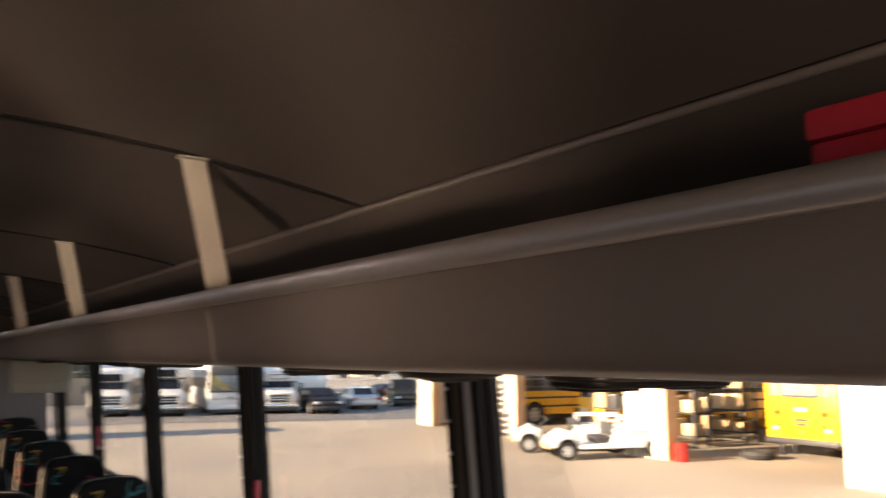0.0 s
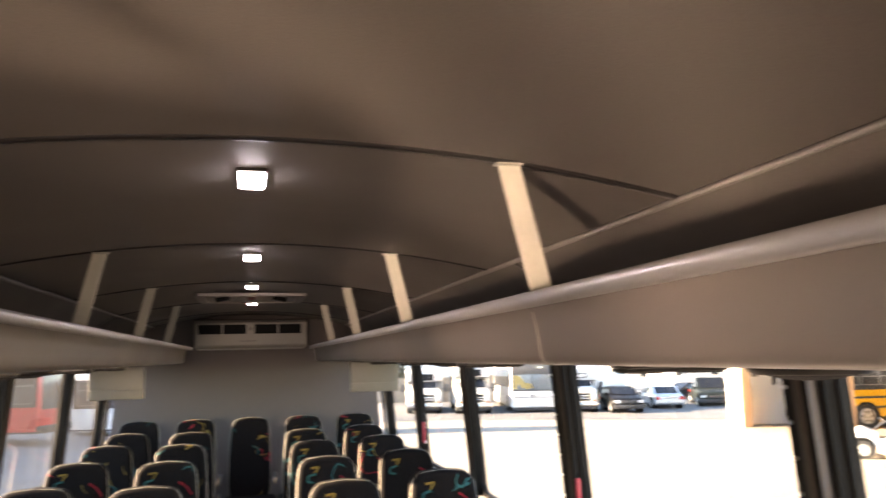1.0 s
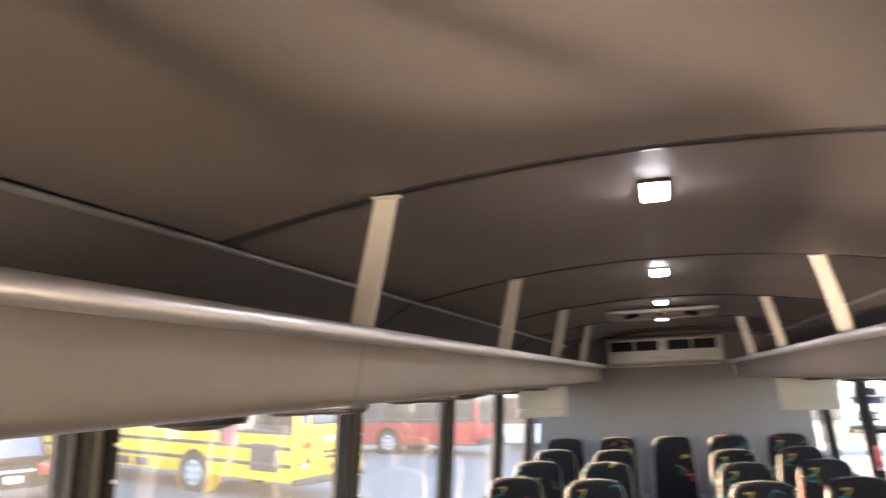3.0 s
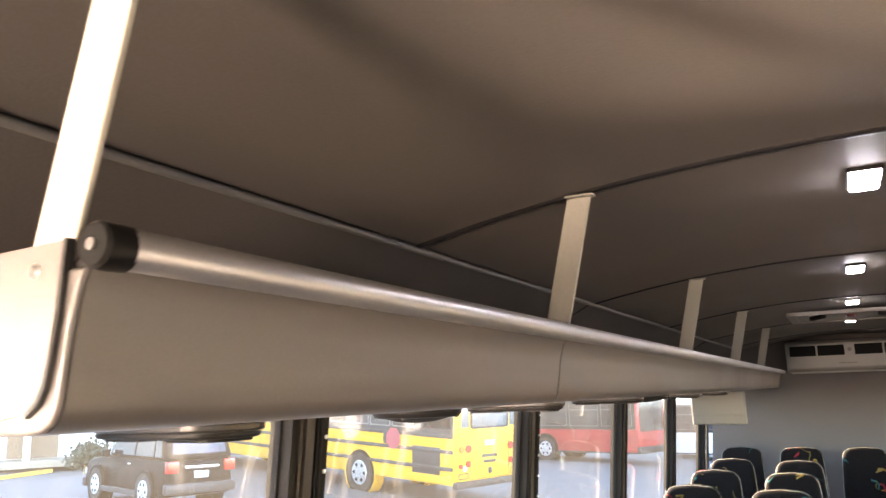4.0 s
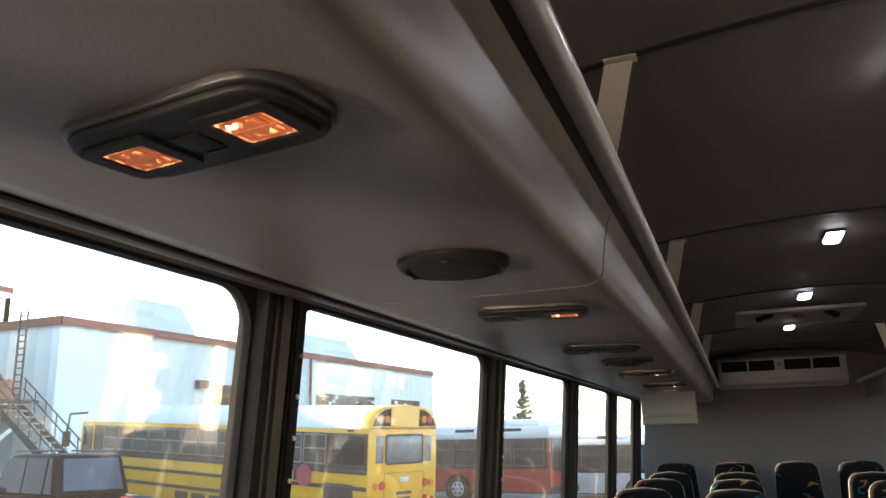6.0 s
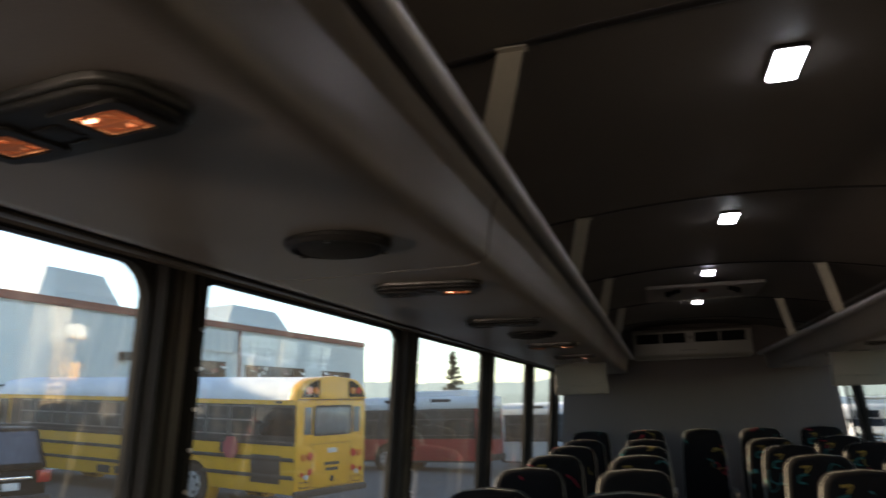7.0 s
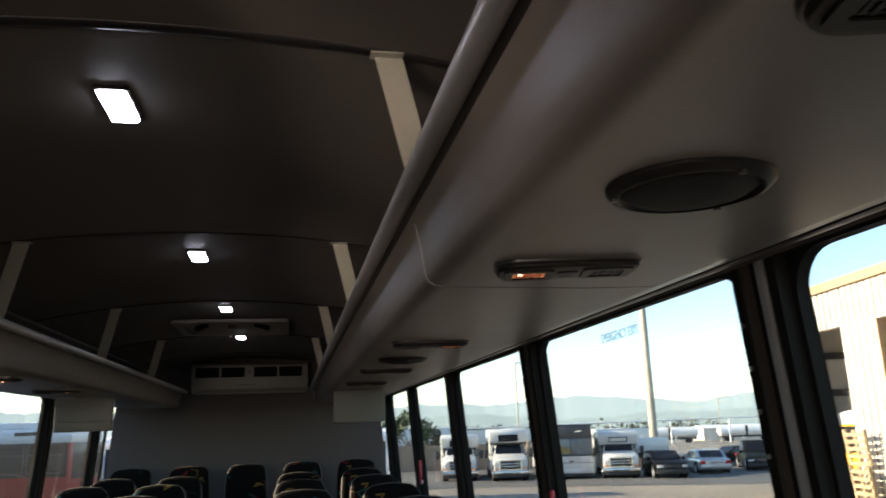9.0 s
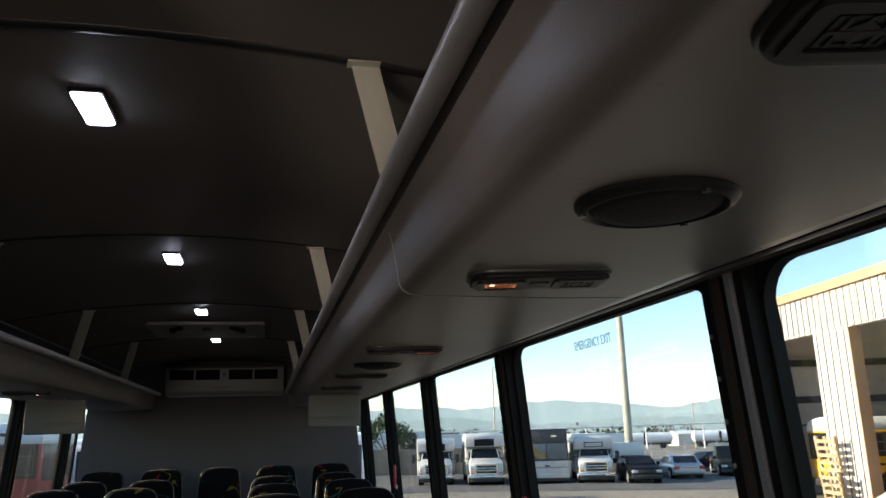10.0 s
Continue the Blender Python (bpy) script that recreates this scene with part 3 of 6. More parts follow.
# ---- lamps and speakers under the racks ----
def reading_lamp(side, x, y, lit, turn=0.0, length=0.202):
    """An oblong twin lamp hung under the rack; its long side lies across the coach."""
    z = 1.5825
    L = length / 2
    m = Matrix.Translation((side * x, y, z)) @ pose(0, 0, 0, 0, 0, turn)
    lamp = thing("reading_lamp", "black twin reading lamp with satin rim, glowing amber" if any(lit) else "black twin reading lamp with satin rim, unlit", "reading lamp", m, "reading lamps")
    def bevelled(half, deep, rad, z0, z1, off):
        bm = bm_prism(rounded(-half, half, -deep, deep, rad, 8), "z", z0, z1)
        low = [e for e in bm.edges if abs(e.verts[0].co.z - z0) < 1e-6 and abs(e.verts[1].co.z - z0) < 1e-6]
        bmesh.ops.bevel(bm, geom=low, offset=off, segments=4, affect="EDGES", profile=0.5)
        return bm
    part("base_plate", bevelled(L, 0.050, 0.034, -0.0105, 0.0, 0.004), LAMP_CHROME, lamp)
    part("housing", bevelled(L - 0.0035, 0.0465, 0.032, -0.020, -0.0118, 0.005), LAMP_BODY, lamp)
    part("gasket", bm_prism(rounded(-L + 0.005, L - 0.005, -0.042, 0.042, 0.030), "z", -0.0118, -0.0105), BLACK, lamp)
    for k, cx in enumerate((-0.054, 0.054)):
        unit = part("lamp_frame", bm_frame(rounded(cx - 0.034, cx + 0.034, -0.031, 0.031, 0.008), rounded(cx - 0.0225, cx + 0.0225, -0.0205, 0.0205, 0.003), "z", -0.0245, -0.0198), LAMP_BODY, lamp)
        part("lens", bm_box(cx - 0.0226, cx + 0.0226, -0.0206, 0.0206, -0.0212, -0.0203), AMBER_LENS if lit[k] else LAMP_BODY, unit)
        dark = AMBER_DIM if lit[k] else LAMP_BODY
        part("lens_ring", bm_frame(rounded(cx - 0.0185, cx + 0.0185, -0.0165, 0.0165, 0.001), rounded(cx - 0.0155, cx + 0.0155, -0.0135, 0.0135, 0.001), "z", -0.0225, -0.0214), dark, unit)
        part("lens_boss", bm_cyl((cx, 0, -0.0214), (cx, 0, -0.0232), 0.0125, 4), AMBER_DIM if lit[k] else dark, unit)
        for i in (-1, 0, 1):
            part("lens_bar", bm_box(cx + 0.011 * i - 0.0016, cx + 0.011 * i + 0.0016, -0.0165, 0.0165, -0.0234, -0.0212), dark, unit)
        part("lens_bar", bm_box(cx - 0.0185, cx + 0.0185, -0.0018, 0.0018, -0.0238, -0.0212), dark, unit)
        if lit[k] and k == (1 if side < 0 else 0):
            part("bulb", bm_cyl((cx - 0.015, -0.010, -0.0226), (cx - 0.009, -0.010, -0.0226), 0.0024, 10), AMBER, unit)
    part("switch", bm_box(-0.014, 0.014, -0.014, 0.012, -0.0225, -0.0195, 0.0012), LAMP_BODY, lamp)
    part("switch_ridge", bm_box(-0.010, 0.010, 0.018, 0.0195, -0.0222, -0.0195, 0.0004), LAMP_CHROME, lamp)
    for ob in lamp.children_recursive:
        for v in ob.data.vertices:
            v.co.z *= 0.68
    return lamp


for x, y, lit, turn in ((0.704, 1.034, (1, 1), -8.5), (0.690, 1.946, (0, 1), 10), (0.680, 2.62, (0, 0), 12), (0.67, 3.55, (1, 1), 3), (0.67, 4.35, (0, 1), 0)):
    reading_lamp(-1, x, y, lit, turn)
for x, y, lit, turn in ((0.695, 0.915, (0, 0), -12), (0.718, 1.640, (1, 0), -13), (0.695, 2.62, (0, 1), -5), (0.69, 3.55, (0, 0), 0), (0.69, 4.35, (0, 0), 0)):
    reading_lamp(1, x, y, lit, turn)


def speaker(side, x, y, r=0.078):
    sp = thing("ceiling_speaker", "round black speaker with a mesh grille under the rack", "speaker", Matrix.Translation((side * x, y, 1.5825)), "rack speakers")
    prof = [(r, 0.0), (r, -0.005), (r * 0.93, -0.011), (r * 0.86, -0.012), (r * 0.82, -0.007)]
    def lathe(prof, n=40, close=False):
        bm = bmesh.new()
        rings = [[bm.verts.new((a * math.cos(2 * math.pi * i / n), a * math.sin(2 * math.pi * i / n), z)) for i in range(n)] for a, z in prof]
        for p, q in zip(rings, rings[1:]):
            for i in range(n):
                bm.faces.new((p[i], p[(i + 1) % n], q[(i + 1) % n], q[i]))
        if close:
            bm.faces.new(rings[-1])
        bmesh.ops.recalc_face_normals(bm, faces=bm.faces[:])
        return bm
    part("rim", lathe(prof), LAMP_BODY, sp)
    part("grille", lathe([(r * 0.83, -0.006), (r * 0.7, -0.013), (r * 0.45, -0.018), (r * 0.15, -0.020)], close=True), GRILLE, sp)
    for a in (40, 160, 280):
        c = Vector((r * 0.9 * math.cos(radians(a)), r * 0.9 * math.sin(radians(a)), -0.011))
        part("screw", bm_cyl(c, c + Vector((0, 0, -0.003)), 0.004, 8), LAMP_CHROME, sp)


speaker(-1, 0.692, 1.530, 0.072)
speaker(1, 0.707, 1.270)
speaker(-1, 0.67, 3.05)
speaker(1, 0.69, 3.10)
speaker(1, 0.69, 5.3)

# red box lying in the kerb-side rack
box = thing("first_aid_box", "red plastic box lying in the luggage rack", "box")
part("body", bm_box(0.64, 0.86, 0.40, 0.688, 1.611, 1.770, 0.006), RED, box)
part("lid", bm_box(0.638, 0.862, 0.398, 0.690, 1.770, 1.797, 0.005), RED, box)

# ---- dome lights ----
def dome_light(y):
    z = roof_z(0) - 0.0005
    d = thing("dome_light", "small oblong white LED dome light, switched on", "ceiling light", Matrix.Translation((0.003, y, z)), "dome lights")
    part("bezel", bm_frame(rounded(-0.032, 0.032, -0.080, 0.080, 0.008), rounded(-0.027, 0.027, -0.075, 0.075, 0.006), "z", -0.009, 0.0), LAMP_BODY, d)
    part("lens", bm_box(-0.0275, 0.0275, -0.0755, 0.0755, -0.016, -0.001, 0.007), LED, d)


for y in (2.142, 3.51, 4.79, 6.07):
    dome_light(y)

# ---- roof hatch vent ----
hatch = thing("roof_vent", "flat grey escape hatch with two dark handles", "roof hatch")
hz = roof_z(0.3) - 0.004
part("frame", bm_frame(rounded(-0.325, 0.325, 5.12, 5.76, 0.03), rounded(-0.275, 0.275, 5.17, 5.71, 0.02), "z", hz - 0.018, hz), HATCH, hatch)
part("door", bm_box(-0.28, 0.28, 5.15, 5.73, hz - 0.013, hz - 0.006, 0.003), HATCH, hatch)
for s in (-1, 1):
    grip = [(s * 0.125, 5.22), (s * 0.155, 5.22), (s * 0.215, 5.33), (s * 0.215, 5.40), (s * 0.185, 5.40), (s * 0.178, 5.335)]
    part("handle", bm_prism(grip, "z", hz - 0.034, hz - 0.012, 0.005), DARK_HOLE, hatch)
part("latch_knob", bm_cyl((0, 5.30, hz - 0.013), (0, 5.30, hz - 0.030), 0.028, 20, 0.022), KNOB_RED, hatch, "dull red latch knob")

# ---- air conditioner on the rear wall ----
ac = thing("air_conditioner", "cream wall air conditioner with four dark louvred vents", "air conditioner")
part("body", bm_prism([(7.52, 1.735), (7.505, 1.93), (7.56, 1.955), (REAR - 0.002, 1.955), (REAR - 0.002, 1.705), (7.55, 1.705)], "x", -0.485, 0.485, 0.008), AC_WHITE, ac)
part("lip", bm_box(-0.455, 0.455, 7.49, 7.60, 1.694, 1.7045, 0.004), AC_WHITE, ac)
for k, cx in enumerate((-0.355, -0.145, 0.125, 0.335)):
    vent = part("vent", bm_frame(rounded(cx - 0.103, cx + 0.103, 1.826, 1.920, 0.008), rounded(cx - 0.098, cx + 0.098, 1.831, 1.915, 0.006), "y", 7.497, 7.53), AC_WHITE, ac)
    part("vent_recess", bm_box(cx - 0.099, cx + 0.099, 7.503, 7.506, 1.83, 1.916), DARK_HOLE, vent)
    for i in range(4):
        z = 1.851 + i * 0.016
        part("slat", bm_box(cx - 0.097, cx + 0.097, 7.4985, 7.502, z, z + 0.003), DARK_HOLE, vent)
part("knob", bm_cyl((-0.01, 7.512, 1.875), (-0.01, 7.492, 1.875), 0.016, 16), COVE_TRIM, ac)
part("badge", bm_box(-0.10, 0.04, 7.508, 7.5165, 1.765, 1.772), COVE_TRIM, ac)

# ---- drop-down panels below the racks ----
for s in (-1, 1):
    d = thing("drop_down_panel", "cream plastic drop-down panel hanging under the luggage rack", "hanging panel", group="drop-down panels")
    x0, x1 = (s * 0.57, s * 0.855) if s > 0 else (s * 0.855, s * 0.57)
    part("panel", bm_box(x0, x1, 5.0, 5.035, 1.402, 1.575, 0.006), SCREEN_CREAM, d)
    part("lower_bezel", bm_box(x0 + 0.004, x1 - 0.004, 4.994, 5.0, 1.405, 1.455, 0.002), SCREEN_CREAM, d)
    part("bracket", bm_box((x0 + x1) / 2 - 0.05, (x0 + x1) / 2 + 0.05, 5.0, 5.03, 1.574, 1.583), BLACK, d)

# red emergency release handles on the window posts
for y in (3.085, 5.70):
    z = 1.10
    x = wall_x(z)
    hd = thing("emergency_handle", "red emergency window release handle on the post", "handle", group="emergency handles")
    part("grip", bm_box(x - 0.022, x - 0.008, y - 0.012, y + 0.012, z - 0.085, z + 0.055, 0.005), RED, hd)
    part("pivot", bm_cyl((x - 0.008, y, z - 0.08), (x + 0.0, y, z - 0.08), 0.012, 12), STEEL, hd)

# ---- seats ----
def build_seat(at, label, marked):
    s = thing("coach_seat", label, "seat", at, "coach seats")
    # backrest: cushion outline in x,z with round shoulders, drawn in y and curved
    W = 0.169
    outline = [(-W + 0.012, 0.44), (-W, 0.60), (-W + 0.002, 0.78), (-W + 0.012, 0.95)]
    pts = outline[:]
    r = 0.070
    cx, cz = -W + 0.018 + r, 1.080 - r
    for i in range(6):
        a = radians(180 - 90 * i / 5)
        pts.append((cx + r * math.cos(a), cz + r * math.sin(a)))
    pts.append((0.0, 1.087))
    full = pts + [(-x, z) for x, z in reversed(pts[:-1])]
    bm = bm_prism(full, "y", -0.045, 0.045)
    caps = [f for f in bm.faces if abs(f.normal.y) > 0.9]
    rim = [e for f in caps for e in f.edges]
    bmesh.ops.bevel(bm, geom=list(set(rim)), offset=0.028, segments=4, affect="EDGES", profile=0.55)
    def bend(b):
        for v in b.verts:
            k = (v.co.z - 0.44)
            v.co.y += 0.17 * k - 0.03 * math.sin(k * 4.2)
        return b
    part("backrest", bend(bm), CLOTH, s)
    # piping that follows the edge
    loop = [Vector((x * 0.985, -0.043, z - 0.004)) for x, z in full]
    pb = bmesh.new()
    rings = []
    for i, p in enumerate(loop):
        t = (loop[min(i + 1, len(loop) - 1)] - loop[max(i - 1, 0)]).normalized()
        side_v = t.cross(Vector((0, 1, 0))).normalized()
        rings.append([pb.verts.new(p + 0.0038 * (math.cos(a) * side_v + math.sin(a) * Vector((0, 1, 0)))) for a in [2 * math.pi * j / 6 for j in range(6)]])
    for a, b in zip(rings, rings[1:]):
        for j in range(6):
            pb.faces.new((a[j], a[(j + 1) % 6], b[(j + 1) % 6], b[j]))
    bmesh.ops.recalc_face_normals(pb, faces=pb.faces[:])
    for v in pb.verts:
        v.co.y += 0.018
    part("piping", bend(pb), PIPING, s)
    for name, mat, line in (("yellow_mark", MARK_YELLOW, ((-0.085, 1.030), (-0.045, 1.036), (-0.066, 1.004))),
                            ("teal_mark", MARK_TEAL, ((-0.060, 1.000), (-0.098, 0.992), (-0.104, 0.964), (-0.070, 0.958))),
                            ("teal_mark", MARK_TEAL, ((0.020, 0.800), (0.070, 0.770), (0.060, 0.730))),
                            ("red_mark", MARK_RED, ((0.066, 0.985), (0.104, 0.960), (0.132, 0.920)))) if marked else (("teal_mark", MARK_TEAL, ((0.020, 0.860), (0.070, 0.835), (0.060, 0.790))),):
        strokes = []
        for (xa, za), (xb, zb) in zip(line, line[1:]):
            n = Vector((zb - za, xa - xb)).normalized() * 0.0055
            strokes.append(bm_prism([(xa + n.x, za + n.y), (xb + n.x * 0.7, zb + n.y * 0.7), (xb - n.x * 0.7, zb - n.y * 0.7), (xa - n.x, za - n.y)], "y", -0.0462, -0.044))
        part(name, bend(join(*strokes)), mat, s)
    cu = bm_box(-0.208, 0.208, -0.44, 0.03, 0.36, 0.47, 0.035, 3)
    part("cushion", cu, CLOTH, s)
    part("seat_pan", bm_box(-0.198, 0.198, -0.42, 0.04, 0.335, 0.362, 0.006), BLACK, s)
    for x in (-0.15, 0.15):
        part("leg", bm_prism([(-0.30, 0.335), (0.0, 0.335), (-0.08, 0.0), (-0.24, 0.0)], "x", x - 0.012, x + 0.012), BLACK, s)
    part("armrest", bm_box(0.190, 0.211, -0.36, 0.05, 0.60, 0.64, 0.009), BLACK, s)
    return s


rows = []
for x, y0, step in ((-0.875, 3.26, 0.845), (-0.42, 3.13, 0.85), (0.40, 3.01, 0.85), (0.86, 3.13, 0.86)):
    rows += [(x, y0 + step * i, 0.0, x > 0 or i == 2) for i in range(5)]
# the back row stands on a low step
rows += [(x, 7.22, 0.042, x > 0.5) for x in (-0.87, -0.435, 0.0, 0.435, 0.87)]
built = {}
for x, y, up, marked in rows:
    m = pose(x, y - 0.10, up)
    if marked not in built:
        built[marked] = build_seat(m, "black moquette coach seat with yellow, teal and red woven marks" if marked else "black moquette coach seat with few coloured scrawls", marked)
    else:
        copy_thing(built[marked], m)
tagged(link("rear_step", bm_box(-1.17, 1.17, 6.72, REAR, 0.0, 0.042, 0.004), FLOOR, False), "low rubber-covered step under the back row of seats", "step", kind="structure")

# lettering on the second kerb-side window
txt = bpy.data.curves.new("window_lettering", "FONT")
txt.body = "EMERGENCY EXIT"
txt.size, txt.extrude, txt.align_x, txt.align_y = 0.0335, 0.0004, "CENTER", "CENTER"
LETTER = pane_glass("etched_lettering", (0.52, 0.57, 0.63), 0.02)
txt.materials.append(LETTER)
lt = new("window_lettering", txt)
lean_deg = math.degrees(math.atan(0.085))
lt.matrix_world = Matrix.Translation((wall_x(1.575) + 0.030, 2.480, 1.577)) @ Euler((0, 0, radians(-90))).to_matrix().to_4x4() @ pose(0, 0, 0, 90 + lean_deg, 0, 0) @ Matrix.Diagonal((0.86, 1.0, 1.0, 1.0))
tagged(lt, "dark grey emergency exit lettering on the window glass", "lettering")

# ---- outside: the yard ----
def smooth(t):
    t = min(1.0, max(0.0, t))
    return t * t * (3 - 2 * t)


def bus_ramp(x, y):
    """The ground under the yellow bus climbs towards the warehouse."""
    rise = 0.10 + 0.041 * min(14.0, max(0.0, -x - 8.5))
    return rise * smooth((-x - 4.0) / 4.0) * smooth((y - 16.4) / 2.4) * (1 - smooth((y - 26.0) / 5.0)) * (1 - smooth((-x - 22.0) / 4.0))


def gz(x, y):
    """The yard slopes away to the back; a low apron rises by the office."""
    return -1.12 - 0.0145 * y - 0.009 * x + 0.36 * smooth((-x - 9.5) / 4.0) * smooth((19.0 - y) / 4.0) + smooth((-x - 3.0) / 7.0) * (0.08 + 0.22 * smooth((y - 25.0) / 6.0)) + bus_ramp(x, y)


TILT = Vector((0, 0, 1)).rotation_difference(Vector((0.009, 0.0145, 1)).normalized()).to_matrix().to_4x4()


def yard(x, y, turn=0.0, up=0.0):
    """A pose standing on the sloping yard."""
    return Matrix.Translation((x, y, gz(x, y) + up)) @ TILT @ pose(0, 0, 0, 0, 0, turn)


CONCRETE = material("yard_concrete", (0.235, 0.20, 0.155), 0.88, grain=0.10, scale=7, stain=0.14, stain_scale=0.22, bump=0.2)
ASPHALT = material("yard_asphalt", (0.10, 0.096, 0.092), 0.9, grain=0.2, scale=12, stain=0.2, stain_scale=0.3, bump=0.2)
YELLOW = material("bus_yellow", (0.80, 0.40, 0.020), 0.35, grain=0.02, scale=60, stain=0.08, stain_scale=1.2, coat=0.3)
WHITE = material("white_paint", (0.64, 0.64, 0.62), 0.32, grain=0.02, scale=60, stain=0.06, stain_scale=1.1, coat=0.3)
ROOF_WHITE = material("roof_white", (0.78, 0.79, 0.80), 0.5, grain=0.03, scale=30, stain=0.08)
BUS_RED = material("bus_red", (0.36, 0.03, 0.03), 0.4, grain=0.02, scale=60, stain=0.12, coat=0.2)
CAR_BLACK = material("car_black", (0.007, 0.007, 0.0085), 0.42, grain=0.03, scale=60, stain=0.1, spec=0.06)
CAR_SILVER = material("car_silver", (0.52, 0.54, 0.56), 0.3, 0.5, grain=0.02, scale=60, stain=0.05, coat=0.5)
CAR_GREEN = material("truck_dark_green", (0.010, 0.013, 0.012), 0.4, grain=0.03, scale=60, stain=0.1, spec=0.08)
TINT = material("vehicle_glass", (0.015, 0.018, 0.022), 0.08, spec=0.5, grain=0.02, scale=5)
DARK_GLASS = material("smoked_windscreen", (0.010, 0.012, 0.016), 0.12, spec=0.22, grain=0.02, scale=5)
# pale base colour holds the sky mirrored in bus and coach panes
PALE_GLASS = material("sky_pale_glass", (0.15, 0.175, 0.19), 0.14, spec=0.5, grain=0.06, scale=6, stain=0.2, stain_scale=1.5)
DUSTY_GLASS = material("dusty_bus_glass", (0.055, 0.054, 0.052), 0.2, spec=0.4, grain=0.1, scale=4, stain=0.35, stain_scale=1.2)
# sky reflection on the rear window, put into a blue-grey base colour
SKY_GLASS = material("blue_grey_glass", (0.055, 0.058, 0.078), 0.14, spec=0.5, grain=0.05, scale=5, stain=0.2, stain_scale=1.5)
COACH_GREY = material("coach_grey_panel", (0.085, 0.08, 0.082), 0.4, grain=0.04, scale=40, stain=0.1)
SHADE_TAN = material("sunshade_cloth", (0.36, 0.27, 0.10), 0.9, grain=0.15, scale=40, stain=0.2, stain_scale=4)
TYRE = material("tyre_rubber", (0.02, 0.02, 0.02), 0.85, grain=0.15, scale=80, stain=0.2)
HUB = material("wheel_metal", (0.55, 0.55, 0.54), 0.35, 0.7, grain=0.05, scale=80, stain=0.15)
BUMPER = material("bumper_black", (0.03, 0.03, 0.032), 0.55, grain=0.1, scale=60, stain=0.15)
CHROME = material("vehicle_chrome", (0.7, 0.7, 0.7), 0.15, 1.0, grain=0.02, scale=40)
TAIL_RED = material("tail_lamp_red", (0.50, 0.02, 0.015), 0.2, grain=0.05, scale=60, coat=0.5)
TAIL_AMBER = material("tail_lamp_amber", (0.65, 0.18, 0.02), 0.2, grain=0.05, scale=60, coat=0.5)
HEADLAMP = material("headlamp_glass", (0.6, 0.62, 0.64), 0.1, grain=0.04, scale=60, coat=0.6)
CLAD_BLUE = material("blue_cladding", (0.54, 0.60, 0.615), 0.55, grain=0.03, scale=3, stain=0.07, stain_scale=0.2)
CLAD_WHITE = material("cream_cladding", (0.58, 0.54, 0.475), 0.55, grain=0.03, scale=3, stain=0.07, stain_scale=0.3)
FASCIA = material("brown_fascia", (0.20, 0.065, 0.045), 0.6, grain=0.1, scale=6, stain=0.15, stain_scale=0.6)
FASCIA_TAN = material("tan_fascia", (0.50, 0.30, 0.16), 0.6, grain=0.08, scale=6, stain=0.12, stain_scale=0.6)
INTERIOR = material("workshop_lining", (0.30, 0.26, 0.21), 0.8, grain=0.1, scale=2, stain=0.2, stain_scale=0.3)
DARK_STEEL = material("dark_steel", (0.05, 0.05, 0.055), 0.5, 0.5, grain=0.1, scale=20, stain=0.2)
TIMBER = material("pallet_timber", (0.46, 0.33, 0.19), 0.8, grain=0.25, scale=25, stain=0.2, stain_scale=2)
TILE_RED = material("clay_roof_tile", (0.38, 0.17, 0.12), 0.8, grain=0.15, scale=14, stain=0.25, stain_scale=1.5)
STUCCO = material("white_stucco", (0.68, 0.67, 0.64), 0.85, grain=0.05, scale=30, stain=0.1, stain_scale=0.7)
POLE_TAN = material("pole_concrete", (0.42, 0.38, 0.31), 0.8, grain=0.1, scale=8, stain=0.15, stain_scale=0.6)
BLOCKWALL = material("tan_block_wall", (0.36, 0.27, 0.19), 0.85, grain=0.12, scale=6, stain=0.15, stain_scale=0.7)
BARK = material("bark", (0.10, 0.075, 0.05), 0.9, grain=0.3, scale=20, stain=0.2)
LEAF = material("leaf", (0.055, 0.085, 0.03), 0.7, grain=0.3, scale=4, stain=0.3, stain_scale=1.0)
LEAF_GREY = material("leaf_dusty", (0.058, 0.064, 0.042), 0.75, grain=0.3, scale=4, stain=0.3, stain_scale=1.0)
CARTON = material("cardboard", (0.42, 0.28, 0.15), 0.85, grain=0.08, scale=20, stain=0.15)


def cuts(a, b, step):
    """Even cuts near the yard, single ones far off."""
    near = [v for v in range(-48, 96, step)]
    return [a] + [v for v in near if a < v < b] + [b]


def sheet(name, x0, x1, y0, y1, dz, mat, label, cat, step=2):
    bm = bmesh.new()
    xs, ys = cuts(x0, x1, step), cuts(y0, y1, step)
    vs = [[bm.verts.new((x, y, gz(x, y) + dz)) for x in xs] for y in ys]
    for j in range(len(ys) - 1):
        for i in range(len(xs) - 1):
            bm.faces.new((vs[j][i], vs[j][i + 1], vs[j + 1][i + 1], vs[j + 1][i]))
    return tagged(link(name, bm, mat), label, cat, kind="structure")


def patch(name, pts, dz, mat, label, cat):
    bm = bmesh.new()
    bm.faces.new([bm.verts.new((x, y, gz(x, y) + dz)) for x, y in pts])
    return tagged(link(name, bm, mat, False), label, cat, kind="structure")


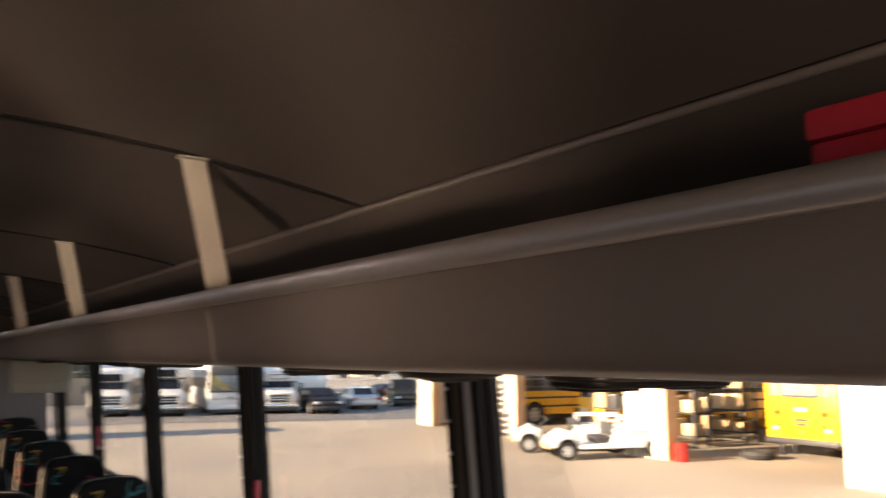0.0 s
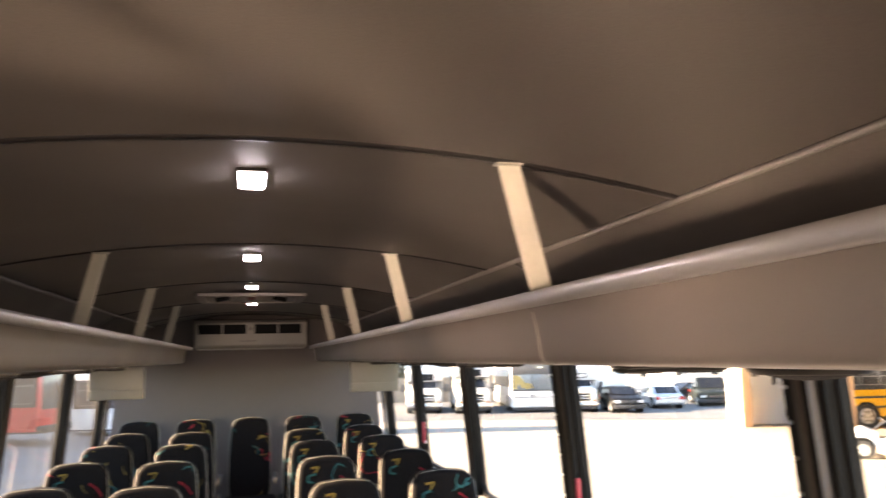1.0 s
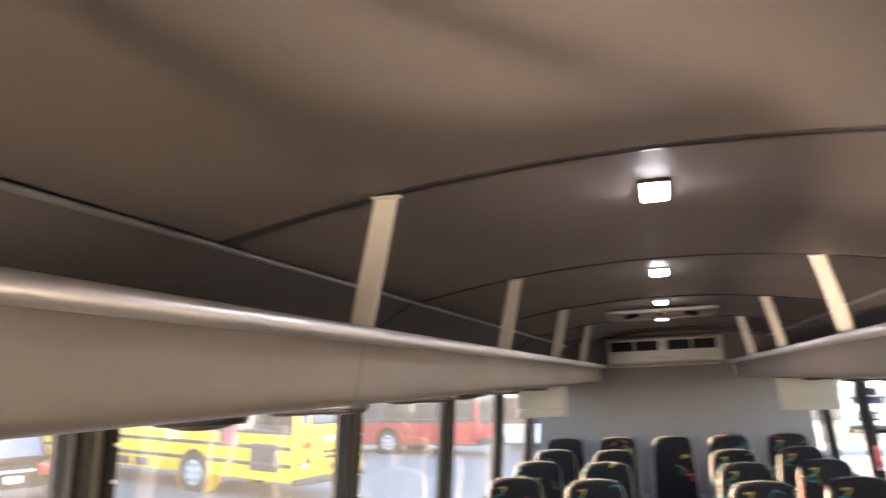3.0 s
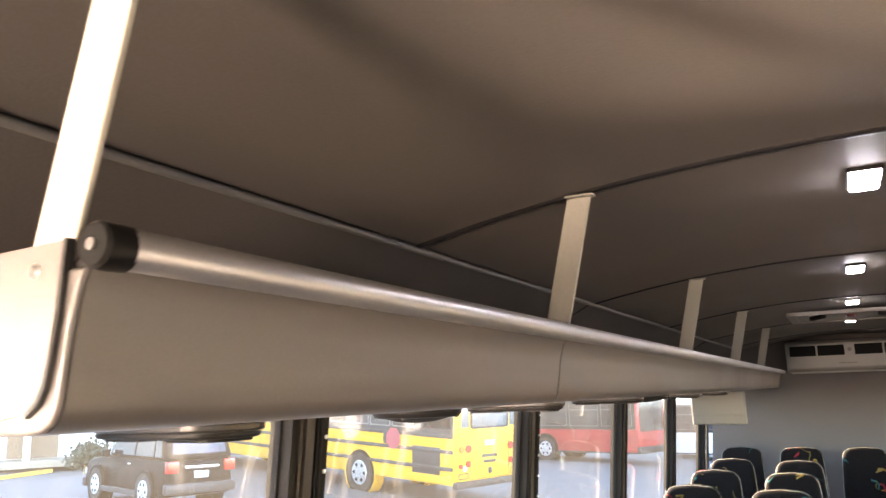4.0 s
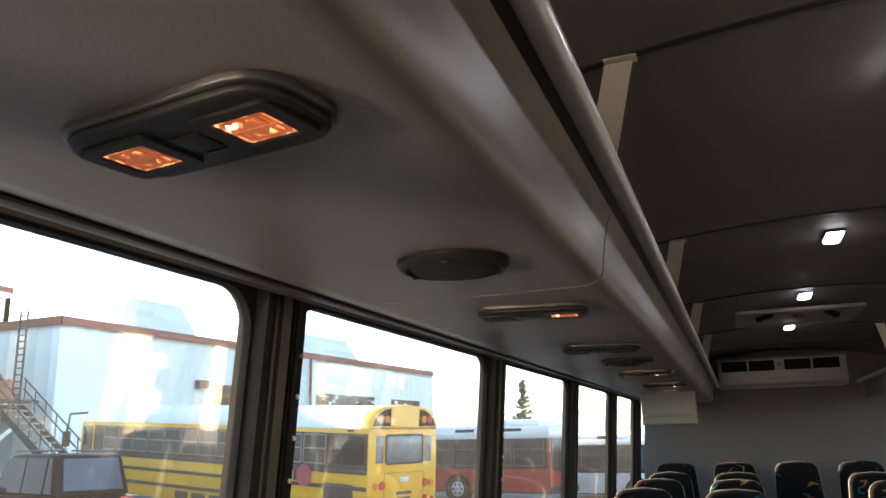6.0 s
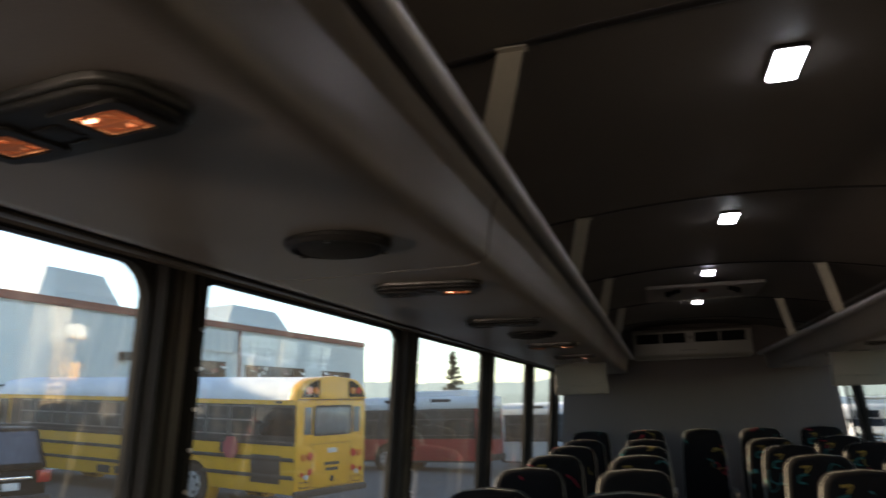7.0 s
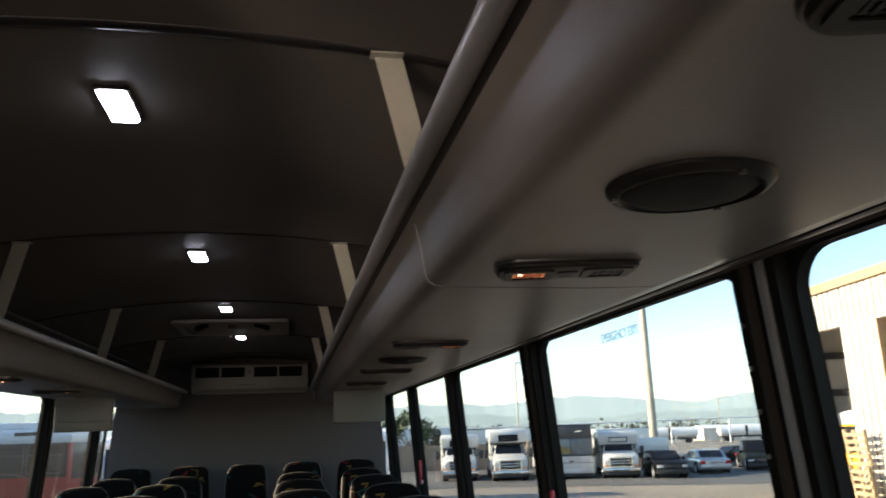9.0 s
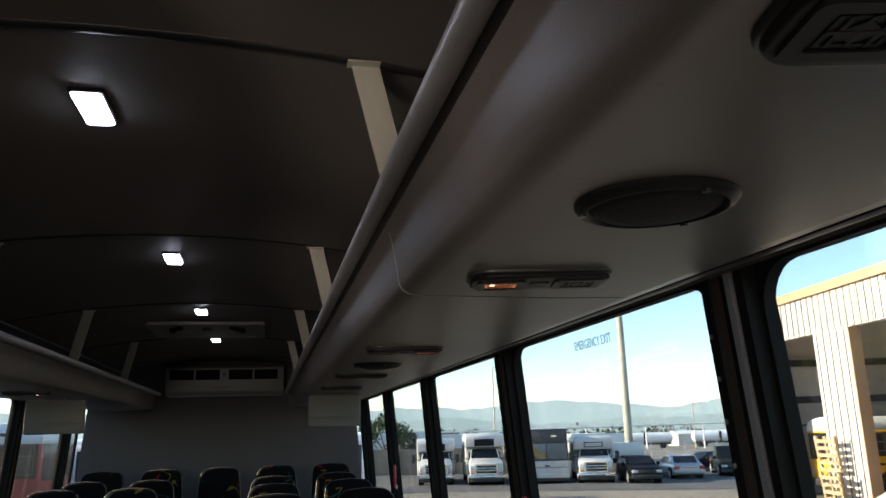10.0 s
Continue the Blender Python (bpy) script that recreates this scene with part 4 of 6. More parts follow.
sheet("ground", -4500, 4500, -4500, 4500, 0, CONCRETE, "pale sun-bleached concrete yard running to the horizon", "ground")
patch("road", ((-60, 40.0), (9.8, 41.0), (22.2, 35.0), (60, 27), (80, 70), (-40, 90)), 0.014, ASPHALT, "dark strip of ground under the parked row", "road")
sheet("pavement", -60, -4.0, -20, 39.8, 0.012, ASPHALT, "grey asphalt lot beside the school bus", "pavement")
for k in range(4):
    x0 = -15.5 - 3.0 * k
    patch("parking_line", ((x0, 7.5), (x0 + 0.14, 7.5), (x0 - 1.3, 11.9), (x0 - 1.44, 11.9)), 0.05, TAIL_AMBER if k == 3 else ROOF_WHITE, "painted line on the asphalt lot", "painted line")


# ---- vehicle parts ----
def wheel(parent, x, y, r, w, side):
    t = part("wheel", bm_cyl((x - side * w, y, r), (x, y, r), r, 28), TYRE, parent)
    part("rim", join(bm_cyl((x - side * 0.02, y, r), (x + side * 0.012, y, r), r * 0.66, 24, r * 0.6), bm_cyl((x, y, r), (x + side * 0.03, y, r), r * 0.2, 12)), HUB, t)
    for k in range(6):
        a = 2 * math.pi * k / 6
        c = Vector((x + side * 0.013, y + r * 0.42 * math.cos(a), r + r * 0.42 * math.sin(a)))
        part("rim_hole", bm_cyl(c, c + Vector((side * 0.004, 0, 0)), r * 0.10, 8), TYRE, t)


def side_window(parent, side, x, y0, y1, z0, z1, frame=None, split=0.0, rad=0.03, glass=None):
    w = part("window", bm_prism(rounded(y0, y1, z0, z1, rad, 3), "x", x - 0.01, x + 0.006) if side > 0 else bm_prism(rounded(y0, y1, z0, z1, rad, 3), "x", -x - 0.006, -x + 0.01), glass or TINT, parent)
    if frame:
        a, b = (x + 0.002, x + 0.014) if side > 0 else (-x - 0.014, -x - 0.002)
        part("window_frame", bm_frame(rounded(y0 - 0.02, y1 + 0.02, z0 - 0.02, z1 + 0.02, rad + 0.01, 3), rounded(y0 + 0.012, y1 - 0.012, z0 + 0.012, z1 - 0.012, rad, 3), "x", a, b), frame, w)
        if split:
            part("sash_bar", bm_box(a, b, y0 + 0.01, y1 - 0.01, split - 0.02, split + 0.02), frame, w)
    return w


def bus_hull(L, W, z0, z1, zr, roof_mat, body_mat, parent, shoulder=0.26):
    """A long bus body, forward +y: straight sides and a rounded roof."""
    h = W / 2
    n = 7
    roof = [(-h + 0.01, z1)]
    for i in range(n + 1):
        a = radians(180 - 90 * i / n)
        roof.append((-h + 0.02 + shoulder + shoulder * math.cos(a), z1 + (zr - 0.06 - z1) * math.sin(a)))
    roof.append((0, zr))
    full = roof + [(-x, z) for x, z in reversed(roof[:-1])]
    part("roof", bm_prism(full, "y", -L / 2 + 0.02, L / 2 - 0.02), roof_mat, parent)
    bm = bm_box(-h, h, -L / 2, L / 2, z0, z1 + 0.004, 0.05, 2)
    part("body", bm, body_mat, parent)


# paler red, with the glare on the stop sign put into it
SIGN_RED = material("glare_pale_red", (0.42, 0.07, 0.09), 0.5, grain=0.05, scale=30, stain=0.1)
FRAME_GREY = material("window_frame_grey", (0.20, 0.19, 0.18), 0.5, grain=0.04, scale=40)


def school_bus(m, L=11.8):
    W = 2.44
    b = thing("school_bus", "yellow school bus with white roof and black rub rails", "school bus", m, "school buses")
    bus_hull(L, W, 0.48, 2.58, 3.12, ROOF_WHITE, YELLOW, b, 0.62)
    h = W / 2
    # yellow rear cap over the roof
    cap = [(-h + 0.005, 2.58)] + [(-h + 0.645 + 0.64 * math.cos(radians(180 - 90 * i / 6)), 2.58 + 0.52 * math.sin(radians(180 - 90 * i / 6))) for i in range(7)] + [(0, 3.15)]
    cap = cap + [(-x, z) for x, z in reversed(cap[:-1])]
    rear = part("rear_cap", bm_prism(cap, "y", -L / 2 - 0.01, -L / 2 + 0.32, 0.03), YELLOW, b)
    for s in (-1, 1):
        part("corner_panel", bm_prism([(s * 0.52, 2.64), (s * 0.52, 3.05), (s * 0.70, 3.02), (s * 0.90, 2.93), (s * 1.06, 2.79), (s * 1.13, 2.64)], "y", -L / 2 - 0.022, -L / 2 - 0.008), DARK_HOLE, rear)
        for i, (x, mat) in enumerate(((0.66, TAIL_AMBER), (0.88, TAIL_RED))):
            c = Vector((s * x, -L / 2 - 0.022, 2.80))
            part("warning_lamp", bm_cyl(c, c + Vector((0, -0.03, 0)), 0.085, 18), mat, rear)
    # rear face
    y = -L / 2
    part("rear_window", bm_box(-0.64, 0.64, y - 0.012, y + 0.02, 1.80, 2.42, 0.01), PALE_GLASS, b)
    part("rear_window_frame", bm_frame(rounded(-0.68, 0.68, 1.76, 2.46, 0.08), rounded(-0.63, 0.63, 1.81, 2.41, 0.06), "y", y - 0.022, y - 0.004), BUMPER, b)
    part("cap_seam", bm_box(-h + 0.02, h - 0.02, y - 0.018, y - 0.004, 2.585, 2.605), BUMPER, rear)
    for s in (-1, 1):
        part("rear_quarter_window", bm_box(s * 0.86 - 0.13, s * 0.86 + 0.13, y - 0.010, y + 0.02, 1.80, 2.42, 0.01), PALE_GLASS, b)
        for x, z, r, mat in ((0.98, 1.30, 0.085, TAIL_AMBER), (0.76, 1.31, 0.095, TAIL_RED), (0.76, 0.96, 0.075, TAIL_RED), (1.02, 0.92, 0.055, TAIL_RED), (0.88, 0.86, 0.06, HEADLAMP)):
            part("tail_lamp", bm_cyl((s * x, y + 0.01, z), (s * x, y - 0.03, z), r, 18), mat, b)
        part("vent_panel", bm_frame(rounded(s * 0.92 - 0.16, s * 0.92 + 0.16, 0.62, 0.76, 0.02), rounded(s * 0.92 - 0.14, s * 0.92 + 0.14, 0.64, 0.74, 0.015), "y", y - 0.008, y + 0.002), BUMPER, b)
    part("rear_hatch", bm_frame(rounded(-0.70, 0.70, 0.60, 1.58, 0.04), rounded(-0.69, 0.69, 0.61, 1.57, 0.035), "y", y - 0.006, y + 0.002), BUMPER, b)
    part("latch", bm_box(-0.05, 0.05, y - 0.03, y, 0.70, 0.84, 0.01), BUMPER, b)
    for i in range(2):
        part("lettering_bar", bm_box(-0.28 + 0.06 * i, 0.28 - 0.06 * i, y - 0.004, y + 0.002, 1.08 - 0.13 * i, 1.15 - 0.13 * i), BUMPER, b)
    part("plate", bm_box(-0.16, 0.16, y - 0.01, y + 0.002, 1.36, 1.47, 0.004), HEADLAMP, b)
    part("rear_bumper", bm_box(-h - 0.01, h + 0.01, y - 0.09, y + 0.06, 0.42, 0.58, 0.03), BUMPER, b)
    # sides
    for s in (-1, 1):
        for z in (1.60, 1.25, 0.86):
            a, c = sorted((s * (h - 0.01), s * (h + 0.022)))
            part("rub_rail", bm_box(a, c, -L / 2 + 0.05, L / 2 - 0.3, z - 0.045, z + 0.045, 0.01), BUMPER, b)
        a, c = sorted((s * (h - 0.01), s * (h + 0.008)))
        part("window_band", bm_box(a, c, -L / 2 + 0.04, L / 2 - 0.9, 1.61, 2.47), BUMPER, b)
        side_window(b, s, h + 0.006, -L / 2 + 0.10, -L / 2 + 1.34, 1.76, 2.42, DARK_STEEL, 0)
        for k in range(int((L - 2.3) / 0.86)):
            y0 = -L / 2 + 1.42 + 0.86 * k
            side_window(b, s, h + 0.006, y0, y0 + 0.76, 1.76, 2.42, FRAME_GREY, 2.10, glass=DUSTY_GLASS)
        part("front_window", bm_box(a, c, L / 2 - 0.8, L / 2 - 0.15, 1.5, 2.45, 0.01), TINT, b)
        for yy in (-L / 2 + 3.45, L / 2 - 2.0):
            part("wheel_arch", bm_cyl((s * (h - 0.30), yy, 0.52), (s * (h + 0.012), yy, 0.52), 0.63, 28), YELLOW, b)
            # solid black disc, the wheel well's shade put into its colour
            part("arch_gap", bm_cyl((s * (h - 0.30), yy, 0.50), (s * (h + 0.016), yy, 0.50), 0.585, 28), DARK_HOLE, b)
            wheel(b, s * (h + 0.03), yy, 0.50, 0.30, s)
        for yy in (-L / 2 + 0.95, -L / 2 + 5.6, -L / 2 + 6.4, -L / 2 + 7.2):
            big = yy < -L / 2 + 2
            part("service_panel", bm_box(a - (0.006 if s < 0 else 0), c + (0.006 if s > 0 else 0), yy - (0.48 if big else 0.3), yy + (0.48 if big else 0.3), 0.70 if big else 0.54, 1.33 if big else 0.74, 0.005), DARK_STEEL, b)
        part("marker_lamp", bm_box(a, c, -L / 2 + 0.5, -L / 2 + 0.72, 2.50, 2.56, 0.01), BUMPER, b)
    # stop sign on the driver's side
    pts = [(0.27 * math.cos(radians(22.5 + 45 * i)), 0.27 * math.sin(radians(22.5 + 45 * i))) for i in range(8)]
    sign = part("stop_sign", bm_prism([(-L / 2 + 2.05 + u, 1.46 + v) for u, v in pts], "x", -h - 0.10, -h - 0.085), SIGN_RED, b, "red octagonal stop sign folded on the side")
    part("sign_arm", bm_box(-h - 0.086, -h + 0.01, -L / 2 + 2.0, -L / 2 + 2.45, 1.32, 1.62, 0.01), BUMPER, sign)
    # front
    y = L / 2
    part("windscreen", bm_box(-1.08, 1.08, y - 0.02, y + 0.012, 1.45, 2.50, 0.02), TINT, b)
    part("front_bumper", bm_box(-h - 0.01, h + 0.01, y - 0.06, y + 0.16, 0.40, 0.70, 0.04), BUMPER, b)
    for s in (-1, 1):
        part("headlamp", bm_cyl((s * 0.9, y - 0.01, 0.95), (s * 0.9, y + 0.03, 0.95), 0.11, 18), HEADLAMP, b)
        part("mirror", join(bm_cyl((s * h * 0.9, y - 0.1, 2.85), (s * (h + 0.25), y + 0.35, 2.80), 0.035, 8), bm_cyl((s * (h + 0.25), y + 0.35, 2.80), (s * (h + 0.28), y + 0.40, 2.10), 0.03, 8), bm_box(s * (h + 0.28) - 0.12, s * (h + 0.28) + 0.12, y + 0.34, y + 0.46, 1.75, 2.25, 0.03)), BUMPER, b)
    return b


def transit_bus(m, label, low, L=12.0):
    W, h = 2.55, 1.275
    b = thing("transit_bus", label, "bus", m, "transit buses")
    bus_hull(L, W, 0.35, 2.70, 3.02, ROOF_WHITE, low, b, 0.16)
    for s in (-1, 1):
        a, c = sorted((s * (h - 0.01), s * (h + 0.010)))
        part("window_band", bm_box(a, c, -L / 2 + 0.1, L / 2 - 0.1, 1.28, 2.62), DUSTY_GLASS, b)
        for k in range(8):
            y0 = -L / 2 + 0.25 + 1.45 * k
            side_window(b, s, h + 0.008, y0, y0 + 1.3, 1.42, 2.40, COACH_GREY, 2.05, 0.05, glass=DUSTY_GLASS)
        for yy in (-L / 2 + 4.2, L / 2 - 2.8):
            # shade of the wheel arch, drawn as a black disc
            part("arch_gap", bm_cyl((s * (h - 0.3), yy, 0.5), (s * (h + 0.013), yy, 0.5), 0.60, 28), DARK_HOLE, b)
            wheel(b, s * (h + 0.02), yy, 0.48, 0.3, s)
        part("skirt_line", bm_box(a, c, -L / 2 + 0.05, L / 2 - 0.05, 0.36, 0.42), BUMPER, b)
    part("upper_panel", bm_box(-h - 0.022, h + 0.022, -L / 2 - 0.02, L / 2 + 0.02, 2.46, 2.71, 0.02), WHITE, b)
    part("roof_unit", bm_box(-0.85, 0.85, -L / 2 + 0.6, -L / 2 + 3.2, 2.98, 3.22, 0.06), ROOF_WHITE, b)
    for k in range(5):
        part("roof_marker", bm_box(h - 0.06, h + 0.012, -L / 2 + 1.2 + 2.2 * k, -L / 2 + 2.1 + 2.2 * k, 2.74, 2.86, 0.01), BUMPER, b)
        part("roof_marker", bm_box(-h - 0.012, -h + 0.06, -L / 2 + 1.2 + 2.2 * k, -L / 2 + 2.1 + 2.2 * k, 2.74, 2.86, 0.01), BUMPER, b)
    for y in (L / 2, -L / 2):
        part("end_window", bm_box(-1.1, 1.1, y - 0.015, y + 0.015, 1.2, 2.55, 0.01), DUSTY_GLASS, b)
        part("bumper", bm_box(-h, h, y - 0.1, y + 0.1, 0.36, 0.62, 0.03), BUMPER, b)
    return b


def minibus(m, label, cap_window=True, height=2.85, hood=1.25):
    """A van-fronted shuttle, nose towards +y, its front bumper at the origin."""
    b = thing("minibus", label, "minibus", m, "parked minibuses")
    h = 1.125
    y1 = -hood - 0.55
    prof = [(y1 - 5.0, 0.55), (y1 - 5.0, height - 0.12), (y1 - 4.8, height), (y1 + 0.20, height), (y1 + 0.52, height - 0.10), (y1 + 0.60, height - 0.32), (y1 + 0.48, height - 0.80), (y1, height - 0.92), (y1, 0.55)]
    part("cabin", bm_prism(prof, "x", -h, h, 0.09), WHITE, b)
    cab = [(y1 - 0.1, 0.5), (y1 - 0.1, 2.03), (y1 + 0.30, 2.03), (-hood + 0.18, 1.52), (-0.26, 1.30), (-0.08, 1.17), (-0.04, 0.60), (-0.3, 0.50)]
    nose = bm_prism(cab, "x", -0.99, 0.99, 0.07)
    for v in nose.verts:
        if v.co.z > 1.2:
            v.co.x *= 1 - 0.22 * min(1.0, (v.co.z - 1.2) / 0.6)
        elif v.co.y > -0.2:
            v.co.x *= 0.96
    part("cab", nose, WHITE, b)
    glass = bm_prism([(y1 + 0.30, 2.01), (y1 + 0.35, 2.035), (-hood + 0.22, 1.535), (-hood + 0.16, 1.52)], "x", -0.80, 0.80)
    for v in glass.verts:
        if v.co.z > 1.8:
            v.co.x *= 0.88
    part("windscreen", glass, DARK_GLASS, b)
    yc = y1 + 0.60
    if cap_window:
        part("cap_window", bm_prism([(yc - 0.02, height - 0.36), (yc + 0.008, height - 0.34), (yc - 0.098, height - 0.74), (yc - 0.13, height - 0.74)], "x", -0.58, 0.58), DARK_GLASS, b)
    else:
        sign = part("sign_frame", bm_prism([(yc - 0.02, height - 0.38), (yc + 0.008, height - 0.36), (yc - 0.076, height - 0.66), (yc - 0.11, height - 0.66)], "x", -0.54, 0.54), BUMPER, b)
        part("destination_sign", bm_prism([(yc - 0.01, height - 0.42), (yc + 0.004, height - 0.41), (yc - 0.058, height - 0.61), (yc - 0.075, height - 0.61)], "x", -0.47, 0.47), STUCCO, sign)
    part("cap_lip", bm_box(-1.0, 1.0, y1 + 0.30, y1 + 0.50, height - 0.86, height - 0.80, 0.02), BUMPER, b)
    # chrome grille: dark backing, surround and bars
    grille = part("grille", bm_box(-0.60, 0.60, -0.09, -0.03, 0.70, 1.17, 0.01), DARK_HOLE, b)
    part("grille_surround", bm_frame(rounded(-0.66, 0.66, 0.64, 1.22, 0.10), rounded(-0.57, 0.57, 0.72, 1.14, 0.06), "y", -0.06, 0.0), CHROME, grille)
    for k in range(2):
        part("grille_bar", bm_box(-0.58, 0.58, -0.05, -0.005, 0.828 + 0.14 * k, 0.892 + 0.14 * k, 0.012), CHROME, grille)
    part("bumper", bm_box(-1.04, 1.04, -0.16, 0.09, 0.42, 0.62, 0.05), CHROME, b)
    part("bumper_slot", bm_box(-0.45, 0.45, 0.080, 0.094, 0.47, 0.53), BUMPER, b)
    part("air_dam", bm_box(-0.92, 0.92, -0.30, -0.02, 0.24, 0.43, 0.03), BUMPER, b)
    part("chassis", bm_box(-0.95, 0.95, y1 - 4.7, -0.35, 0.30, 0.56), DARK_HOLE, b)
    for s in (-1, 1):
        part("headlamp", bm_box(s * 0.81 - 0.13, s * 0.81 + 0.13, -0.14, -0.025, 0.78, 1.06, 0.04), HEADLAMP, b)
        part("turn_lamp", bm_box(s * 0.81 - 0.12, s * 0.81 + 0.12, -0.12, -0.028, 0.69, 0.765, 0.015), TAIL_AMBER, b)
        part("mirror", join(bm_cyl((s * 0.92, -hood - 0.1, 1.45), (s * 1.28, -hood, 1.55), 0.022, 8), bm_box(s * 1.31 - 0.11, s * 1.31 + 0.11, -hood - 0.05, -hood + 0.05, 1.30, 1.78, 0.03)), BUMPER, b)
        for k in range(5):
            y0 = y1 - 0.95 - 0.92 * k
            side_window(b, s, h + 0.002, y0, y0 + 0.82, 1.45, 2.25, BUMPER, 0, 0.05)
        part("door_window", bm_box(*sorted((s * 0.86, s * 0.93)), y1 + 0.0, y1 + 0.50, 1.40, 1.90, 0.005), TINT, b)
        for yy in (-0.85, y1 - 3.7):
            # black disc painted as the shade round the wheel
            part("arch_gap", bm_cyl((s * 0.72, yy, 0.42), (s * (1.002 if yy > -1 else h + 0.004), yy, 0.42), 0.50, 24), DARK_HOLE, b)
            wheel(b, s * (1.02 if yy > -1 else h + 0.01), yy, 0.40, 0.26, s)
    return b


def coach(m):
    b = thing("motor_coach", "white motor coach with a dark tall windscreen, parked", "coach", m)
    L, h = 11.0, 1.25
    part("body", bm_box(-h, h, -L, 0, 0.35, 3.05, 0.10, 3), WHITE, b)
    part("upper_panel", bm_box(-h + 0.03, h - 0.03, -0.03, 0.02, 2.30, 3.0, 0.015), COACH_GREY, b)
    part("roof_lip", bm_box(-h + 0.02, h - 0.02, -0.4, 0.03, 3.0, 3.07, 0.02), BUMPER, b)
    part("emblem", bm_prism(rounded(-0.62, -0.30, 2.64, 2.72, 0.04), "y", 0.018, 0.026), CHROME, b)
    ws = part("windscreen", bm_box(-h + 0.05, h - 0.05, -0.03, 0.012, 1.36, 2.29, 0.012), PALE_GLASS, b)
    part("windscreen_frame", bm_frame(rounded(-h + 0.02, h - 0.02, 1.30, 2.31, 0.05), rounded(-h + 0.08, h - 0.08, 1.38, 2.27, 0.05), "y", 0.0, 0.02), BUMPER, ws)
    part("centre_bar", bm_box(-0.025, 0.025, 0.0, 0.022, 1.36, 2.29), BUMPER, ws)
    part("sunshade", bm_prism([(-0.10, 1.50), (0.15, 1.75), (0.45, 1.80), (0.75, 2.20), (1.12, 2.26), (1.14, 1.40), (0.95, 1.42), (0.85, 1.75), (0.62, 1.50), (0.30, 1.42)], "y", 0.014, 0.02), SHADE_TAN, ws, "tan folded sunshade behind the windscreen")
    part("wiper", bm_cyl((-0.2, 0.03, 1.45), (0.5, 0.03, 1.75), 0.012, 6), BUMPER, b)
    part("panel_line", bm_box(-h + 0.05, h - 0.05, -0.005, 0.008, 0.92, 0.95), BUMPER, b)
    part("badge", bm_box(-0.14, 0.14, -0.005, 0.012, 0.98, 1.06), BUMPER, b)
    for s in (-1, 1):
        part("headlamp", bm_box(s * 0.92 - 0.18, s * 0.92 + 0.18, -0.02, 0.012, 0.98, 1.12, 0.01), HEADLAMP, b)
        part("mirror", bm_box(s * 1.42 - 0.09, s * 1.42 + 0.09, 0.1, 0.22, 1.7, 2.2, 0.03), BUMPER, b)
        part("mirror_arm", bm_cyl((s * 1.2, -0.1, 2.5), (s * 1.42, 0.16, 2.2), 0.025, 8), BUMPER, b)
        part("window_band", bm_box(*sorted((s * (h - 0.02), s * (h + 0.006))), -L + 0.4, -0.6, 1.5, 2.6), TINT, b)
        for yy in (-2.4, -8.0):
            wheel(b, s * (h + 0.01), yy, 0.5, 0.3, s)
    part("bumper", bm_box(-h, h, -0.1, 0.06, 0.36, 0.58, 0.04), WHITE, b)
    part("air_dam", bm_box(-h + 0.06, h - 0.06, -0.4, 0.03, 0.18, 0.37, 0.02), BUMPER, b)
    return b


